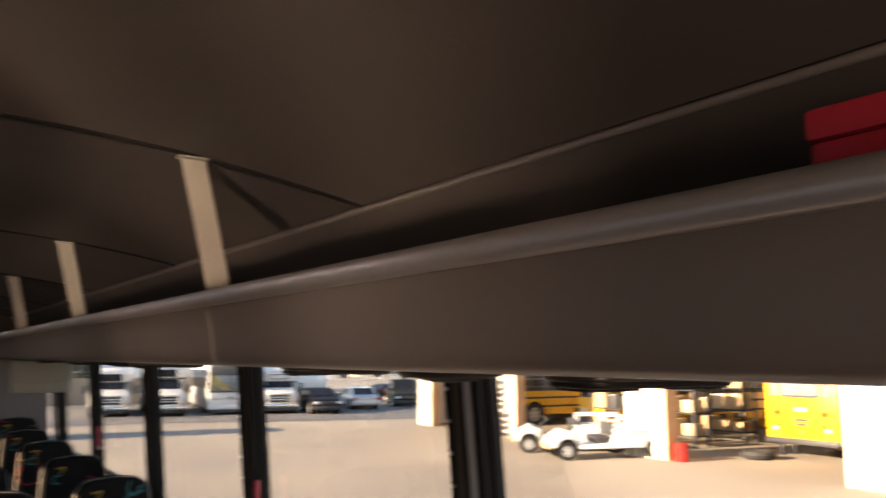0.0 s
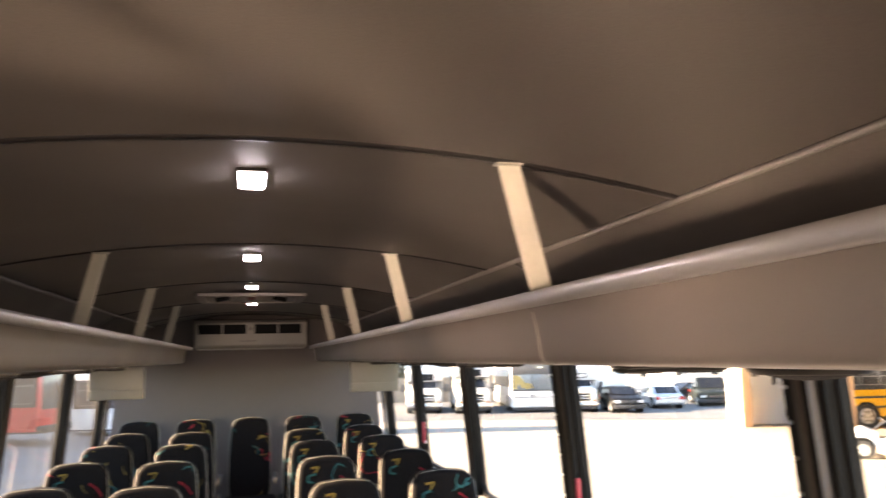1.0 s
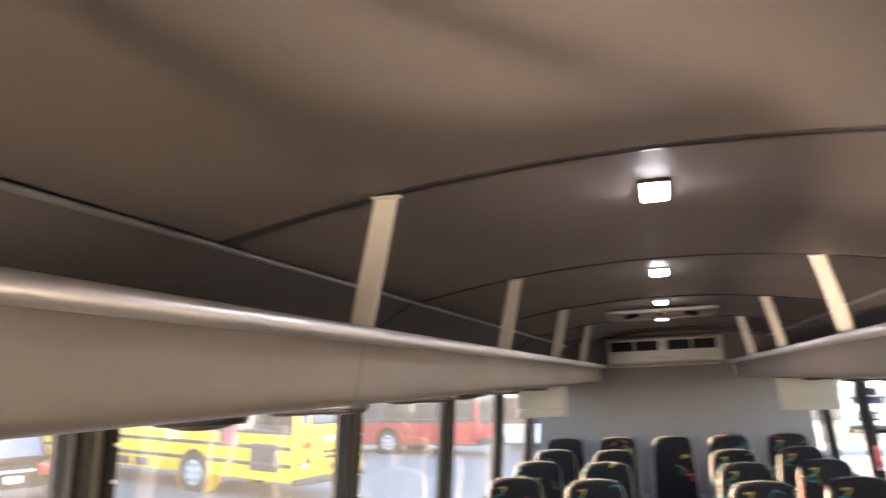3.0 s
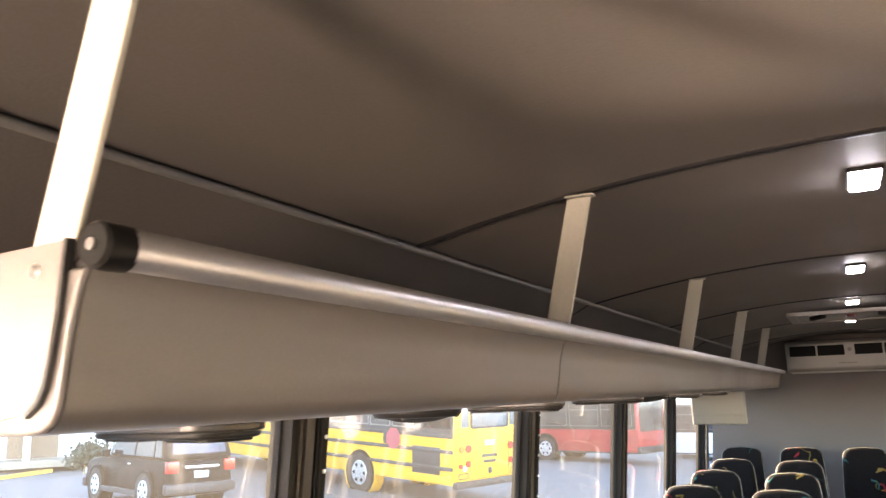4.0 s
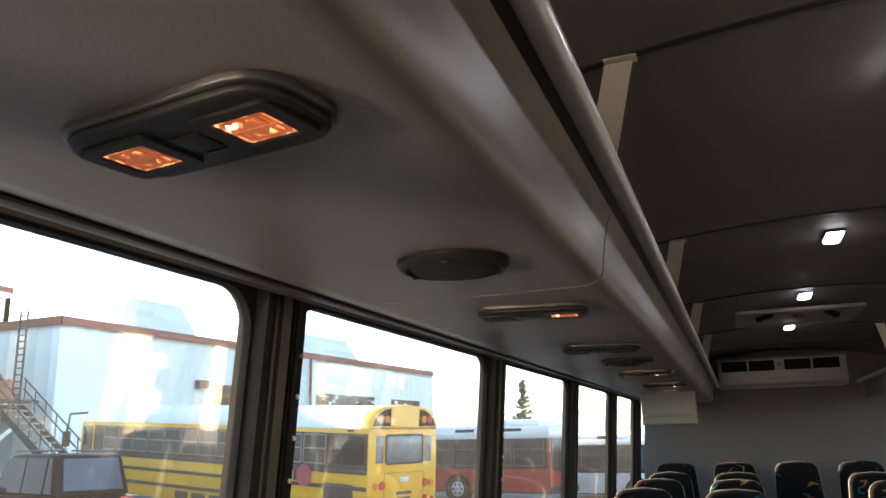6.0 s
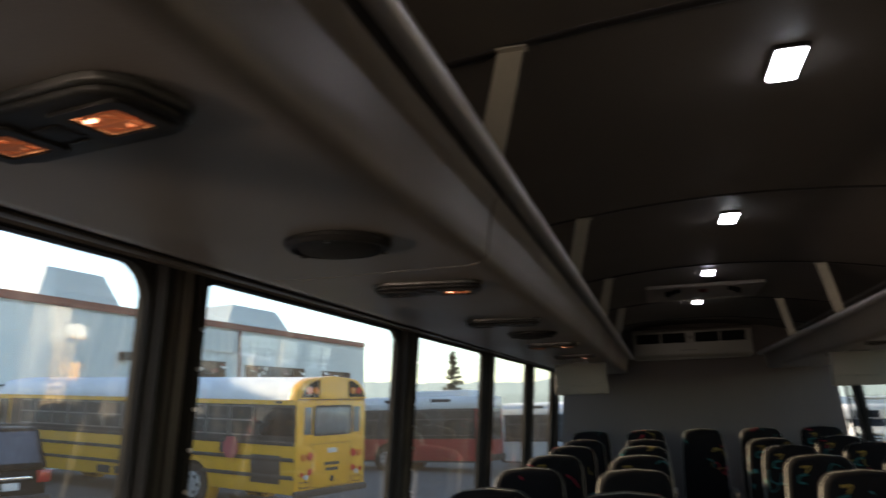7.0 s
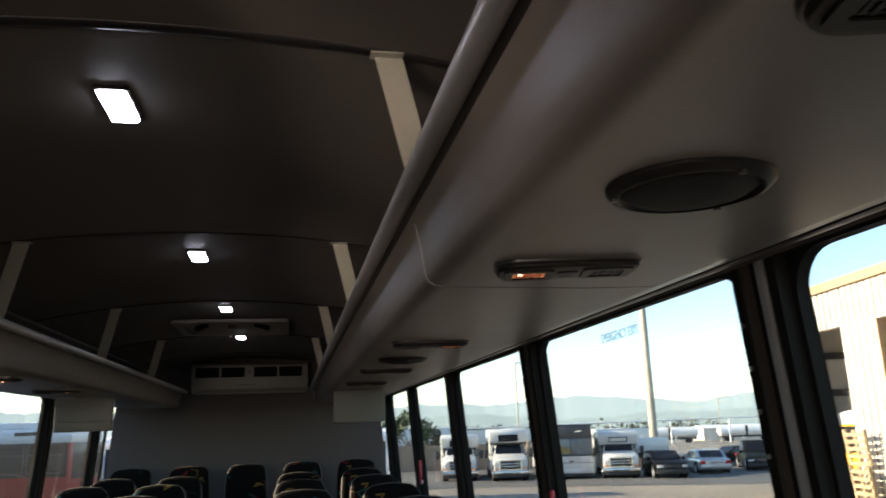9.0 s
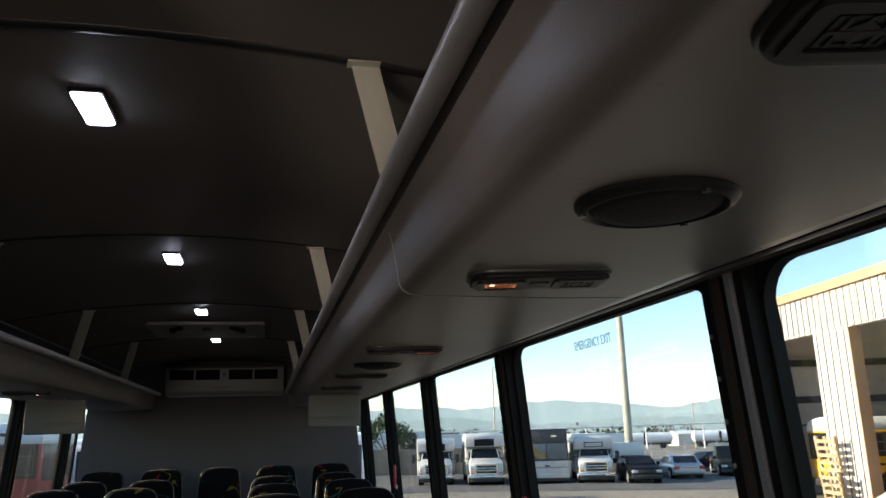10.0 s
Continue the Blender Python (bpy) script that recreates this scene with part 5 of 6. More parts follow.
def car(m, label, paint, shape="sedan", group="parked cars", name="car", L=4.8, W=1.85, H=1.45):
    """A car with its nose towards +y, centred; shape sedan, crossover, suv or pickup."""
    b = thing(name, label, "car", m, group)
    h = W / 2
    f, r = L / 2, -L / 2
    belt = {"sedan": 0.92, "crossover": 1.0, "suv": 1.12, "pickup": 1.10}[shape]
    body = [(r + 0.04, 0.34), (r, 0.55), (r + 0.05, belt - 0.05), (r + 0.2, belt), (f - 1.35, belt + 0.02), (f - 0.35, belt - 0.13), (f - 0.05, belt - 0.28), (f, 0.55), (f - 0.1, 0.28), (r + 0.3, 0.28)]
    shell = bm_prism(body, "x", -h, h, 0.09)
    for v in shell.verts:
        e = max(0.0, abs(v.co.y) - (L / 2 - 0.75)) / 0.75
        v.co.x *= 1 - 0.13 * e * e - 0.03 * max(0.0, (v.co.z - 0.7) / 0.4)
    part("body", shell, paint, b)
    if shape == "sedan":
        cab = [(r + 0.55, belt - 0.03), (r + 1.25, H - 0.03), (r + 2.0, H), (f - 2.15, H - 0.05), (f - 1.30, belt)]
    elif shape == "crossover":
        cab = [(r + 0.10, belt - 0.03), (r + 0.65, H - 0.06), (r + 1.4, H), (f - 2.1, H - 0.03), (f - 1.25, belt)]
    elif shape == "suv":
        cab = [(r + 0.06, belt - 0.03), (r + 0.34, H - 0.05), (r + 0.6, H), (f - 2.2, H - 0.02), (f - 1.45, belt)]
    else:
        cab = [(r + 1.9, belt - 0.03), (r + 2.05, H - 0.03), (r + 2.3, H), (f - 2.3, H - 0.02), (f - 1.5, belt)]
    roof = bm_prism(cab, "x", -h + 0.16, h - 0.16, 0.09 if shape == "suv" else 0.06)
    for v in roof.verts:
        if v.co.z < belt + 0.1:
            v.co.x *= 1.12
    part("cabin", roof, paint, b)
    yb, yt, yf, yfb = cab[0][0], cab[1][0], cab[3][0], cab[4][0]
    for s in (-1, 1):
        x = h - 0.095
        def sidepane(a0, a1, t0, t1):
            bm = bmesh.new()
            vs = [bm.verts.new((s * (x + 0.02), a0, belt + 0.05)), bm.verts.new((s * (x + 0.02), a1, belt + 0.05)), bm.verts.new((s * (x - 0.055), t1, H - 0.10)), bm.verts.new((s * (x - 0.055), t0, H - 0.10))]
            bm.faces.new(vs if s > 0 else vs[::-1])
            ex = bmesh.ops.extrude_face_region(bm, geom=bm.faces[:])
            bmesh.ops.translate(bm, vec=(s * 0.012, 0, 0), verts=[v for v in ex["geom"] if isinstance(v, bmesh.types.BMVert)])
            bmesh.ops.recalc_face_normals(bm, faces=bm.faces[:])
            return bm
        mid = (yb + yfb) / 2
        part("side_window", sidepane(mid + 0.05, yfb - 0.18, mid + 0.05, yf + 0.02), TINT, b)
        if shape == "suv":
            part("side_window", sidepane(mid - 0.95, mid - 0.03, mid - 0.95, mid - 0.03), TINT, b)
            part("side_window", sidepane(yb + 0.22, mid - 1.03, yt + 0.16, mid - 1.03), TINT, b)
            part("roof_rail", bm_cyl((s * (h - 0.26), yt + 0.2, H + 0.05), (s * (h - 0.26), yf, H + 0.05), 0.02, 8), BUMPER, b)
        else:
            part("side_window", sidepane(yb + 0.35, mid - 0.03, yt + 0.16, mid - 0.03), TINT, b)
        part("mirror", bm_box(s * (h + 0.09) - 0.09, s * (h + 0.09) + 0.09, yfb - 0.35, yfb - 0.2, belt - 0.02, belt + 0.16, 0.03), paint, b)
        part("door_handle", bm_box(*sorted((s * (h - 0.01), s * (h + 0.022))), mid + 0.05, mid + 0.22, belt - 0.16, belt - 0.12, 0.008), CHROME, b)
        part("sill", bm_box(*sorted((s * (h - 0.05), s * (h + 0.012))), r + 1.2, f - 1.2, 0.27, 0.40, 0.015), BUMPER, b)
        part("tail_lamp", bm_box(s * (h - 0.20) - 0.13, s * (h - 0.20) + 0.15, r - 0.012, r + 0.12, belt - 0.30, belt - 0.04 if shape in ("suv", "crossover") else belt - 0.12, 0.02), TAIL_RED, b)
        part("headlamp", bm_box(s * (h - 0.26) - 0.18, s * (h - 0.26) + 0.18, f - 0.20, f - 0.015, 0.60, 0.76, 0.03), HEADLAMP, b)
        wr = 0.40 if shape in ("suv", "pickup") else 0.34
        for yy in (r + 1.0, f - 0.95):
            # the arch's shade is a black disc behind the tyre
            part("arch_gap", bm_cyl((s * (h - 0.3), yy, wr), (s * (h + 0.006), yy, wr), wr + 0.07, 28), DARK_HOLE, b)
            wheel(b, s * (h + 0.012), yy, wr, 0.24, s)
    def slanted(p, q, w, mat, name, lift=0.012):
        d = Vector((0, q[0] - p[0], q[1] - p[1]))
        nrm = Vector((0, -d.z, d.y)).normalized() * lift
        if nrm.z < 0:
            nrm = -nrm
        bm = bmesh.new()
        lo = [(-w, *p), (w, *p), (w * 0.93, *q), (-w * 0.93, *q)]
        a = [bm.verts.new(Vector(c) + nrm) for c in lo]
        c2 = [bm.verts.new(Vector(c) - nrm) for c in lo]
        bm.faces.new(a)
        bm.faces.new(c2[::-1])
        for i in range(4):
            bm.faces.new((a[i], a[(i + 1) % 4], c2[(i + 1) % 4], c2[i]))
        bmesh.ops.recalc_face_normals(bm, faces=bm.faces[:])
        part(name, bm, mat, b)
    def along(p, q, t):
        return (p[0] + (q[0] - p[0]) * t, p[1] + (q[1] - p[1]) * t)
    slanted(along(cab[0], cab[1], 0.16), along(cab[0], cab[1], 0.92), h - 0.24, SKY_GLASS if shape == "suv" else TINT, "rear_window")
    slanted(along(cab[4], cab[3], 0.12), along(cab[4], cab[3], 0.92), h - 0.24, DARK_GLASS, "windscreen")
    part("front_bumper", bm_box(-h + 0.04, h - 0.04, f - 0.12, f + 0.05, 0.30, 0.52, 0.04), BUMPER if shape != "sedan" else paint, b)
    part("rear_bumper", bm_box(-h + 0.03, h - 0.03, r - 0.06, r + 0.12, 0.36, 0.60, 0.05), BUMPER if shape != "sedan" else paint, b)
    part("grille", bm_box(-0.5, 0.5, f - 0.08, f + 0.012, 0.58, 0.76, 0.02), BUMPER, b)
    part("chrome_strip", bm_box(-0.42, 0.42, r - 0.035, r + 0.05, belt - 0.22, belt - 0.15, 0.012), CHROME, b)
    part("plate", bm_box(-0.17, 0.17, r - 0.025, r + 0.05, belt - 0.42, belt - 0.27, 0.005), HEADLAMP, b)
    return b


# ---- the yard's left side ----
school_bus(Matrix.Translation((-15.316, 21.745, -0.833)) @ pose(0, 0, 0, 0, 0, 71.8) @ pose(0, 0, 0, 2.63) @ Matrix.Scale(1.077, 4), 13.2)
car(yard(-15.6, 14.9, 72), "black full-size sport utility vehicle with chrome trim", CAR_BLACK, "suv", "", "sport_utility_vehicle", 4.7, 1.80, 2.0)
transit_bus(yard(-13.0, 33.7, 78), "red and white transit bus with dark windows", BUS_RED)
transit_bus(yard(-1.3, 36.6, 80), "white transit bus with a dark window band", WHITE)

# ---- the parked row ----
TURN = 168
minibus(yard(10.0, 46.2, TURN), "white shuttle minibus with a dark front", True, 2.72)
minibus(yard(12.6, 44.6, TURN), "white shuttle minibus with a chrome grille and cap window", True, 2.95, 1.45)
coach(yard(16.1, 44.2, TURN))
minibus(yard(18.5, 42.8, TURN - 7), "white shuttle minibus with a destination sign", False, 2.66)
car(yard(21.15, 43.0, TURN - 2), "black crossover car, nose out", CAR_BLACK, "crossover", L=4.4, W=1.78, H=1.50)
car(yard(25.1, 45.6, -14), "pale silver sedan parked tail out", CAR_SILVER, "sedan", L=4.8, W=1.85, H=1.42)
car(yard(29.3, 46.6, 156), "dark full-size pickup truck with a cab", CAR_GREEN, "pickup", L=5.6, W=2.0, H=1.85)
car(yard(30.8, 52.0, 100), "dark sedan half hidden behind the pickup", CAR_BLACK, "sedan", L=4.7, W=1.8, H=1.42)

# ---- buildings ----
def ribbed_wall(parent, name, p, q, z0, z1, mat, pitch=0.45, thick=0.25, proud=0.035, label="", groove=False):
    """A clad wall from p to q on the plan, with upright ribs on its right-hand face."""
    p, q = Vector((*p, 0)), Vector((*q, 0))
    d = (q - p).normalized()
    n = Vector((d.y, -d.x, 0))
    length = (q - p).length
    bm = bmesh.new()
    k = max(1, int(length / pitch))
    prof = [(0.0, 0.0)]
    for i in range(k):
        s = length * (i + 0.5) / k
        if groove:
            prof += [(s - 0.02, 0.0), (s - 0.012, -proud), (s + 0.012, -proud), (s + 0.02, 0.0)]
        else:
            prof += [(s - 0.06, 0.0), (s - 0.04, proud), (s + 0.04, proud), (s + 0.06, 0.0)]
    prof += [(length, 0.0), (length, -thick), (0.0, -thick)]
    lo = [bm.verts.new(p + d * s + n * o + Vector((0, 0, z0))) for s, o in prof]
    hi = [bm.verts.new(p + d * s + n * o + Vector((0, 0, z1))) for s, o in prof]
    m = len(prof)
    for i in range(m):
        bm.faces.new((lo[i], lo[(i + 1) % m], hi[(i + 1) % m], hi[i]))
    bm.faces.new(hi)
    bm.faces.new(lo[::-1])
    bmesh.ops.recalc_face_normals(bm, faces=bm.faces[:])
    return part(name, bm, mat, parent, label)


def oblong(p, q, z0, z1, out, depth):
    """A box along p..q, reaching from out to out - depth off the right-hand face."""
    p, q = Vector((*p, 0)), Vector((*q, 0))
    d = (q - p).normalized()
    n = Vector((d.y, -d.x, 0))
    bm = bmesh.new()
    c = [p + n * out, q + n * out, q + n * (out - depth), p + n * (out - depth)]
    lo = [bm.verts.new(v + Vector((0, 0, z0))) for v in c]
    hi = [bm.verts.new(v + Vector((0, 0, z1))) for v in c]
    bm.faces.new(lo)
    bm.faces.new(hi)
    for i in range(4):
        bm.faces.new((lo[i], lo[(i + 1) % 4], hi[(i + 1) % 4], hi[i]))
    bmesh.ops.recalc_face_normals(bm, faces=bm.faces[:])
    return bm


RN = random.Random(41)
STORE_BROWN = material("store_brown", (0.10, 0.065, 0.04), 0.9, grain=0.3, scale=3, stain=0.4, stain_scale=0.8)
# long blue warehouse; its face looks over the school bus
wh = thing("warehouse", "long pale blue metal-clad warehouse with brown roof edge", "warehouse")
B, D = Vector((-29.0, 27.6)), Vector((-26.0, 67.0))
ZT, ZB = 6.9, -2.6
def on_face(s):
    return tuple(B + (D - B) * s)
ribbed_wall(wh, "wall", tuple(B), tuple(D), ZB, ZT, CLAD_BLUE, 0.9, 0.3, 0.008)
ribbed_wall(wh, "wall", (-46, 28.6), tuple(B), ZB, ZT, CLAD_BLUE, 0.9, 0.3, 0.008)
part("roof_edge", oblong(tuple(B), tuple(D), ZT - 0.05, ZT + 0.35, 0.12, 0.5), FASCIA, wh)
part("roof_edge", oblong((-46, 28.6), tuple(B), ZT - 0.05, ZT + 0.35, 0.12, 0.5), FASCIA, wh)
part("roof", bm_prism([(-46, 28.6), tuple(B), tuple(D), (-40, 70)], "z", ZT - 0.2, ZT + 0.1), ROOF_WHITE, wh)
for s0, s1, h0, w in ((0.105, 0.262, 2.2, 1), (0.50, 0.73, 2.0, 1)):
    a, c = Vector(on_face(s0)), Vector(on_face(s1))
    back = Vector((-4.5, 0.7))
    bm = bmesh.new()
    base = [a + Vector((-0.9, 0)), c + Vector((-0.9, 0)), c + back, a + back]
    lo = [bm.verts.new((*v, ZT)) for v in base]
    mid = sum(base, Vector((0, 0))) / 4
    hi = [bm.verts.new((*(mid + (v - mid) * 0.62), ZT + h0)) for v in base]
    bm.faces.new(hi)
    for i in range(4):
        bm.faces.new((lo[i], lo[(i + 1) % 4], hi[(i + 1) % 4], hi[i]))
    bmesh.ops.recalc_face_normals(bm, faces=bm.faces[:])
    part("roof_hood", bm, CLAD_BLUE, wh, "pale sheet-metal roof hood with sloping sides")
for s0, s1, z0, z1 in ((0.267, 0.47, 2.9, 4.66), (0.526, 0.73, 2.9, 4.56), (0.80, 0.93, 2.9, 4.5)):
    op = part("opening", oblong(on_face(s0), on_face(s1), z0, z1, 0.03, 0.2), STORE_BROWN, wh)
    for k in range(14):
        s = s0 + (s1 - s0) * RN.uniform(0.05, 0.95)
        z = RN.uniform(z0 + 0.9, z1 - 0.25)
        part("stored_item", oblong(on_face(s), on_face(s + RN.uniform(0.004, 0.016)), z, z + RN.uniform(0.06, 0.28), 0.06, 0.05), RN.choice((ROOF_WHITE, FASCIA, DARK_HOLE, CLAD_WHITE, FASCIA)), op)
    part("opening_frame", oblong(on_face(s0 - 0.006), on_face(s1 + 0.006), z1, z1 + 0.12, 0.07, 0.2), CLAD_BLUE, op)
part("downpipe", bm_cyl((*(B + (D - B) * 0.505 + Vector((0.12, 0))), ZB), (*(B + (D - B) * 0.505 + Vector((0.12, 0))), ZT), 0.09, 10), FASCIA, wh)
part("pipe_run", oblong(on_face(0.30), on_face(0.50), 5.25, 5.32, 0.12, 0.08), CLAD_WHITE, wh)
lamp = part("wall_lamp", oblong(on_face(0.226), on_face(0.246), 4.35, 4.8, 0.35, 0.35), DARK_STEEL, wh)
part("lamp_lens", oblong(on_face(0.229), on_face(0.243), 4.31, 4.37, 0.3, 0.22), HEADLAMP, lamp)
pole_at = B + (D - B) * 0.0 + Vector((-0.3, 0.3))
part("mast", bm_cyl((*pole_at, ZT), (*pole_at, ZT + 3.2), 0.03, 6), DARK_STEEL, wh)

# the taller block beside it, with a ladder and steel stairs
tb = thing("tall_block", "tall pale blue clad block with brown roof edge and a ladder", "warehouse")
# its length out of view is added to shade the left lot
ribbed_wall(tb, "wall", (-33.2, -24), (-33.2, 28.4), -2.6, 8.75, CLAD_BLUE, 0.9, 0.3, 0.008)
ribbed_wall(tb, "wall", (-33.2, 28.4), (-50, 28.4), -2.6, 8.75, CLAD_BLUE, 0.9, 0.3, 0.008)
part("roof_edge", oblong((-33.2, -24), (-33.2, 28.4), 8.7, 9.05, 0.12, 0.6), FASCIA, tb)
part("roof", bm_box(-50, -33.0, -24, 28.2, 8.5, 8.75), ROOF_WHITE, tb)
ribbed_wall(tb, "wall", (-50, -24), (-33.2, -24), -2.6, 8.75, CLAD_BLUE, 0.9, 0.3, 0.008)

ld = thing("wall_ladder", "dark steel ladder fixed to the blue wall", "ladder")
lx, ly = -30.6, 27.0
for s in (-0.22, 0.22):
    part("stile", bm_cyl((lx + s, ly, 2.9), (lx + s, ly, 7.5), 0.05, 8), DARK_STEEL, ld)
for k in range(15):
    part("rung", bm_cyl((lx - 0.22, ly, 3.1 + 0.3 * k), (lx + 0.22, ly, 3.1 + 0.3 * k), 0.035, 6), DARK_STEEL, ld)

st = thing("steel_stairs", "dark steel stair flight with landing and handrails", "stairs")
for k in range(16):
    x, z = -29.25 + 0.34 * k, 3.15 - 0.27 * k
    part("tread", bm_box(x, x + 0.38, 24.95, 26.15, z, z + 0.06), INTERIOR, st)
part("landing", bm_box(-31.8, -29.2, 24.9, 27.0, 3.30, 3.42), DARK_STEEL, st)
for yy in (24.9, 26.2):
    part("stringer", bm_prism([(-29.35, 3.30), (-29.35, 3.02), (-23.95, -1.2), (-23.65, -1.0)], "y", yy - 0.04, yy + 0.04), DARK_STEEL, st)
    for up in (0.55, 1.0):
        part("handrail", bm_cyl((-29.3, yy, 3.35 + up), (-23.9, yy, -0.93 + up), 0.032, 8), DARK_STEEL, st)
    for k in range(9):
        x, z = -29.2 + 0.64 * k, 3.25 - 0.507 * k
        part("baluster", bm_cyl((x, yy, z), (x, yy, z + 1.08), 0.028, 6), DARK_STEEL, st)
for z in (3.95, 4.40):
    part("landing_rail", bm_cyl((-31.7, 24.95, z), (-29.25, 24.95, z), 0.032, 6), DARK_STEEL, st)
for x in (-31.7, -30.9, -30.1):
    part("landing_post", bm_cyl((x, 24.95, 3.4), (x, 24.95, 4.42), 0.03, 6), DARK_STEEL, st)
for x in (-31.6, -29.5):
    part("landing_leg", bm_cyl((x, 25.1, gz(x, 25.1)), (x, 25.1, 3.32), 0.06, 8), DARK_STEEL, st)

# white office with a tiled roof and a timber porch
of = thing("office_house", "white stucco office with red clay tile roof and porch", "house", Matrix.Translation((-38.4, 17.2, 0.0)) @ pose(0, 0, 0, 0, 0, -130.5))
part("wall", bm_box(-12, 3, -3.5, 0.2, -0.8, 2.75), STUCCO, of)
part("roof", bm_prism([(-5.0, 2.7), (1.6, 2.7), (-2.6, 4.7)], "x", -12.4, 3.4), TILE_RED, of)
for k in range(37):
    part("tile_row", bm_prism([(1.66, 2.70), (1.66, 2.78), (-2.55, 4.80), (-2.55, 4.7)], "x", -12.3 + 0.42 * k, -12.12 + 0.42 * k), TILE_RED, of)
part("porch_beam", bm_box(-12, 3, 1.3, 1.5, 2.45, 2.7), ROOF_WHITE, of)
part("porch_floor", bm_box(-12.2, 3.2, -3.6, 2.2, -0.9, -0.62), CONCRETE, of)
for k in range(5):
    px = -11.8 + 3.2 * k
    post = part("porch_post", bm_box(px - 0.13, px + 0.13, 1.28, 1.52, -0.62, 2.46), ROOF_WHITE, of)
    for s in (-1, 1):
        part("brace", bm_prism([(px + s * 0.13, 1.55), (px + s * 0.13, 1.80), (px + s * 0.85, 2.46), (px + s * 1.05, 2.46)], "y", 1.33, 1.47), ROOF_WHITE, post)
DOOR_BROWN = material("brown_door", (0.13, 0.082, 0.05), 0.5, grain=0.1, scale=12, stain=0.15)
door = part("door", bm_box(-9.75, -7.7, 0.19, 0.26, -0.6, 2.0), DOOR_BROWN, of, "brown double door")
part("door_rail", bm_box(-9.75, -7.7, 0.255, 0.28, 1.0, 1.12), FASCIA_TAN, door)
part("door", bm_box(-2.4, -1.2, 0.19, 0.25, -0.6, 1.9), INTERIOR, of)
part("window", bm_box(-6.8, -4.8, 0.19, 0.25, 0.5, 1.9), TINT, of)

# ---- the workshop with open bays ----
P0, P1 = Vector((16.6, 2.2)), Vector((20.75, 32.0))
UP = (P1 - P0).normalized()
IN = Vector((UP.y, -UP.x))
EAVE, BAY = 5.75, 4.35
ws = thing("workshop", "cream ribbed metal workshop with tall open bays", "workshop")


def at_y(y):
    return tuple(P0 + UP * ((y - P0.y) / UP.y))


# near-black strips that paint the shade inside the cladding grooves
GROOVE_SHADE = material("groove_shade", (0.05, 0.041, 0.035), 0.8, grain=0.1, scale=5, stain=0.1)
PIERS = ((1.2, 2.4), (8.6, 9.7), (15.3, 17.0), (23.2, 25.3), (30.3, 31.7))
for y0, y1 in PIERS:
    g = gz(18, y0) - 0.1
    ribbed_wall(ws, "pier", at_y(y1), at_y(y0), g, BAY, CLAD_WHITE, 0.38, 0.35, 0.10, groove=True)
    grooves = max(1, int((Vector(at_y(y1)) - Vector(at_y(y0))).length / 0.38))
    part("panel_seams", join(*[oblong(at_y(y0 + (y1 - y0) * (i + 0.585) / grooves), at_y(y0 + (y1 - y0) * (i + 0.415) / grooves), g, BAY, 0.002, 0.06) for i in range(grooves)]), GROOVE_SHADE, ws)
    # side of the pier in tan, the shade on it put into the colour
    part("pier_return", oblong(at_y(y0 + 0.02), at_y(y0 - 0.06), g, BAY, 0.0, 0.42), FASCIA_TAN, ws)
ribbed_wall(ws, "header", at_y(31.7), at_y(1.2), BAY, EAVE, CLAD_WHITE, 0.38, 0.35, 0.10, groove=True)
n_grooves = int(30.7 / 0.38)
# groove shade painted along the header as dark strips
part("header_seams", join(*[oblong(at_y(1.2 + 30.5 * (i + 0.585) / n_grooves), at_y(1.2 + 30.5 * (i + 0.415) / n_grooves), BAY + 0.01, EAVE - 0.03, 0.002, 0.06) for i in range(n_grooves)]), GROOVE_SHADE, ws)
part("eave_trim", oblong(at_y(31.9), at_y(1.0), EAVE - 0.02, EAVE + 0.30, 0.14, 0.6), FASCIA_TAN, ws)
def inner(y, d, z):
    v = Vector(at_y(y)) + IN * d
    return (v.x, v.y, z)
DEEP = 13.0
def slab(pts, name, mat, thick):
    bm = bmesh.new()
    f = bm.faces.new([bm.verts.new(p) for p in pts])
    ex = bmesh.ops.extrude_face_region(bm, geom=[f])
    bmesh.ops.translate(bm, vec=thick, verts=[v for v in ex["geom"] if isinstance(v, bmesh.types.BMVert)])
    bmesh.ops.recalc_face_normals(bm, faces=bm.faces[:])
    return part(name, bm, mat, ws)
slab([inner(1.2, DEEP, -2.2), inner(31.7, DEEP, -2.2), inner(31.7, DEEP, EAVE), inner(1.2, DEEP, EAVE)], "back_wall", INTERIOR, (0.2, 0, 0))
slab([inner(31.7, 0.36, -2.2), inner(31.7, DEEP, -2.2), inner(31.7, DEEP, EAVE), inner(31.7, 0.36, EAVE)], "end_wall", CLAD_WHITE, (0, 0.2, 0))
slab([inner(1.2, 0.36, -2.2), inner(1.2, DEEP, -2.2), inner(1.2, DEEP, EAVE), inner(1.2, 0.36, EAVE)], "end_wall", CLAD_WHITE, (0, -0.2, 0))
slab([inner(1.0, -0.05, EAVE), inner(31.9, -0.05, EAVE), inner(31.9, DEEP + 0.3, EAVE + 0.6), inner(1.0, DEEP + 0.3, EAVE + 0.6)], "roof", CLAD_WHITE, (0, 0, 0.12))
for d in (4.5, 9.0):
    part("roof_beam", oblong(inner(1.3, d, 0)[:2], inner(31.6, d, 0)[:2], EAVE - 0.55, EAVE - 0.2, 0.15, 0.3), FASCIA, ws)
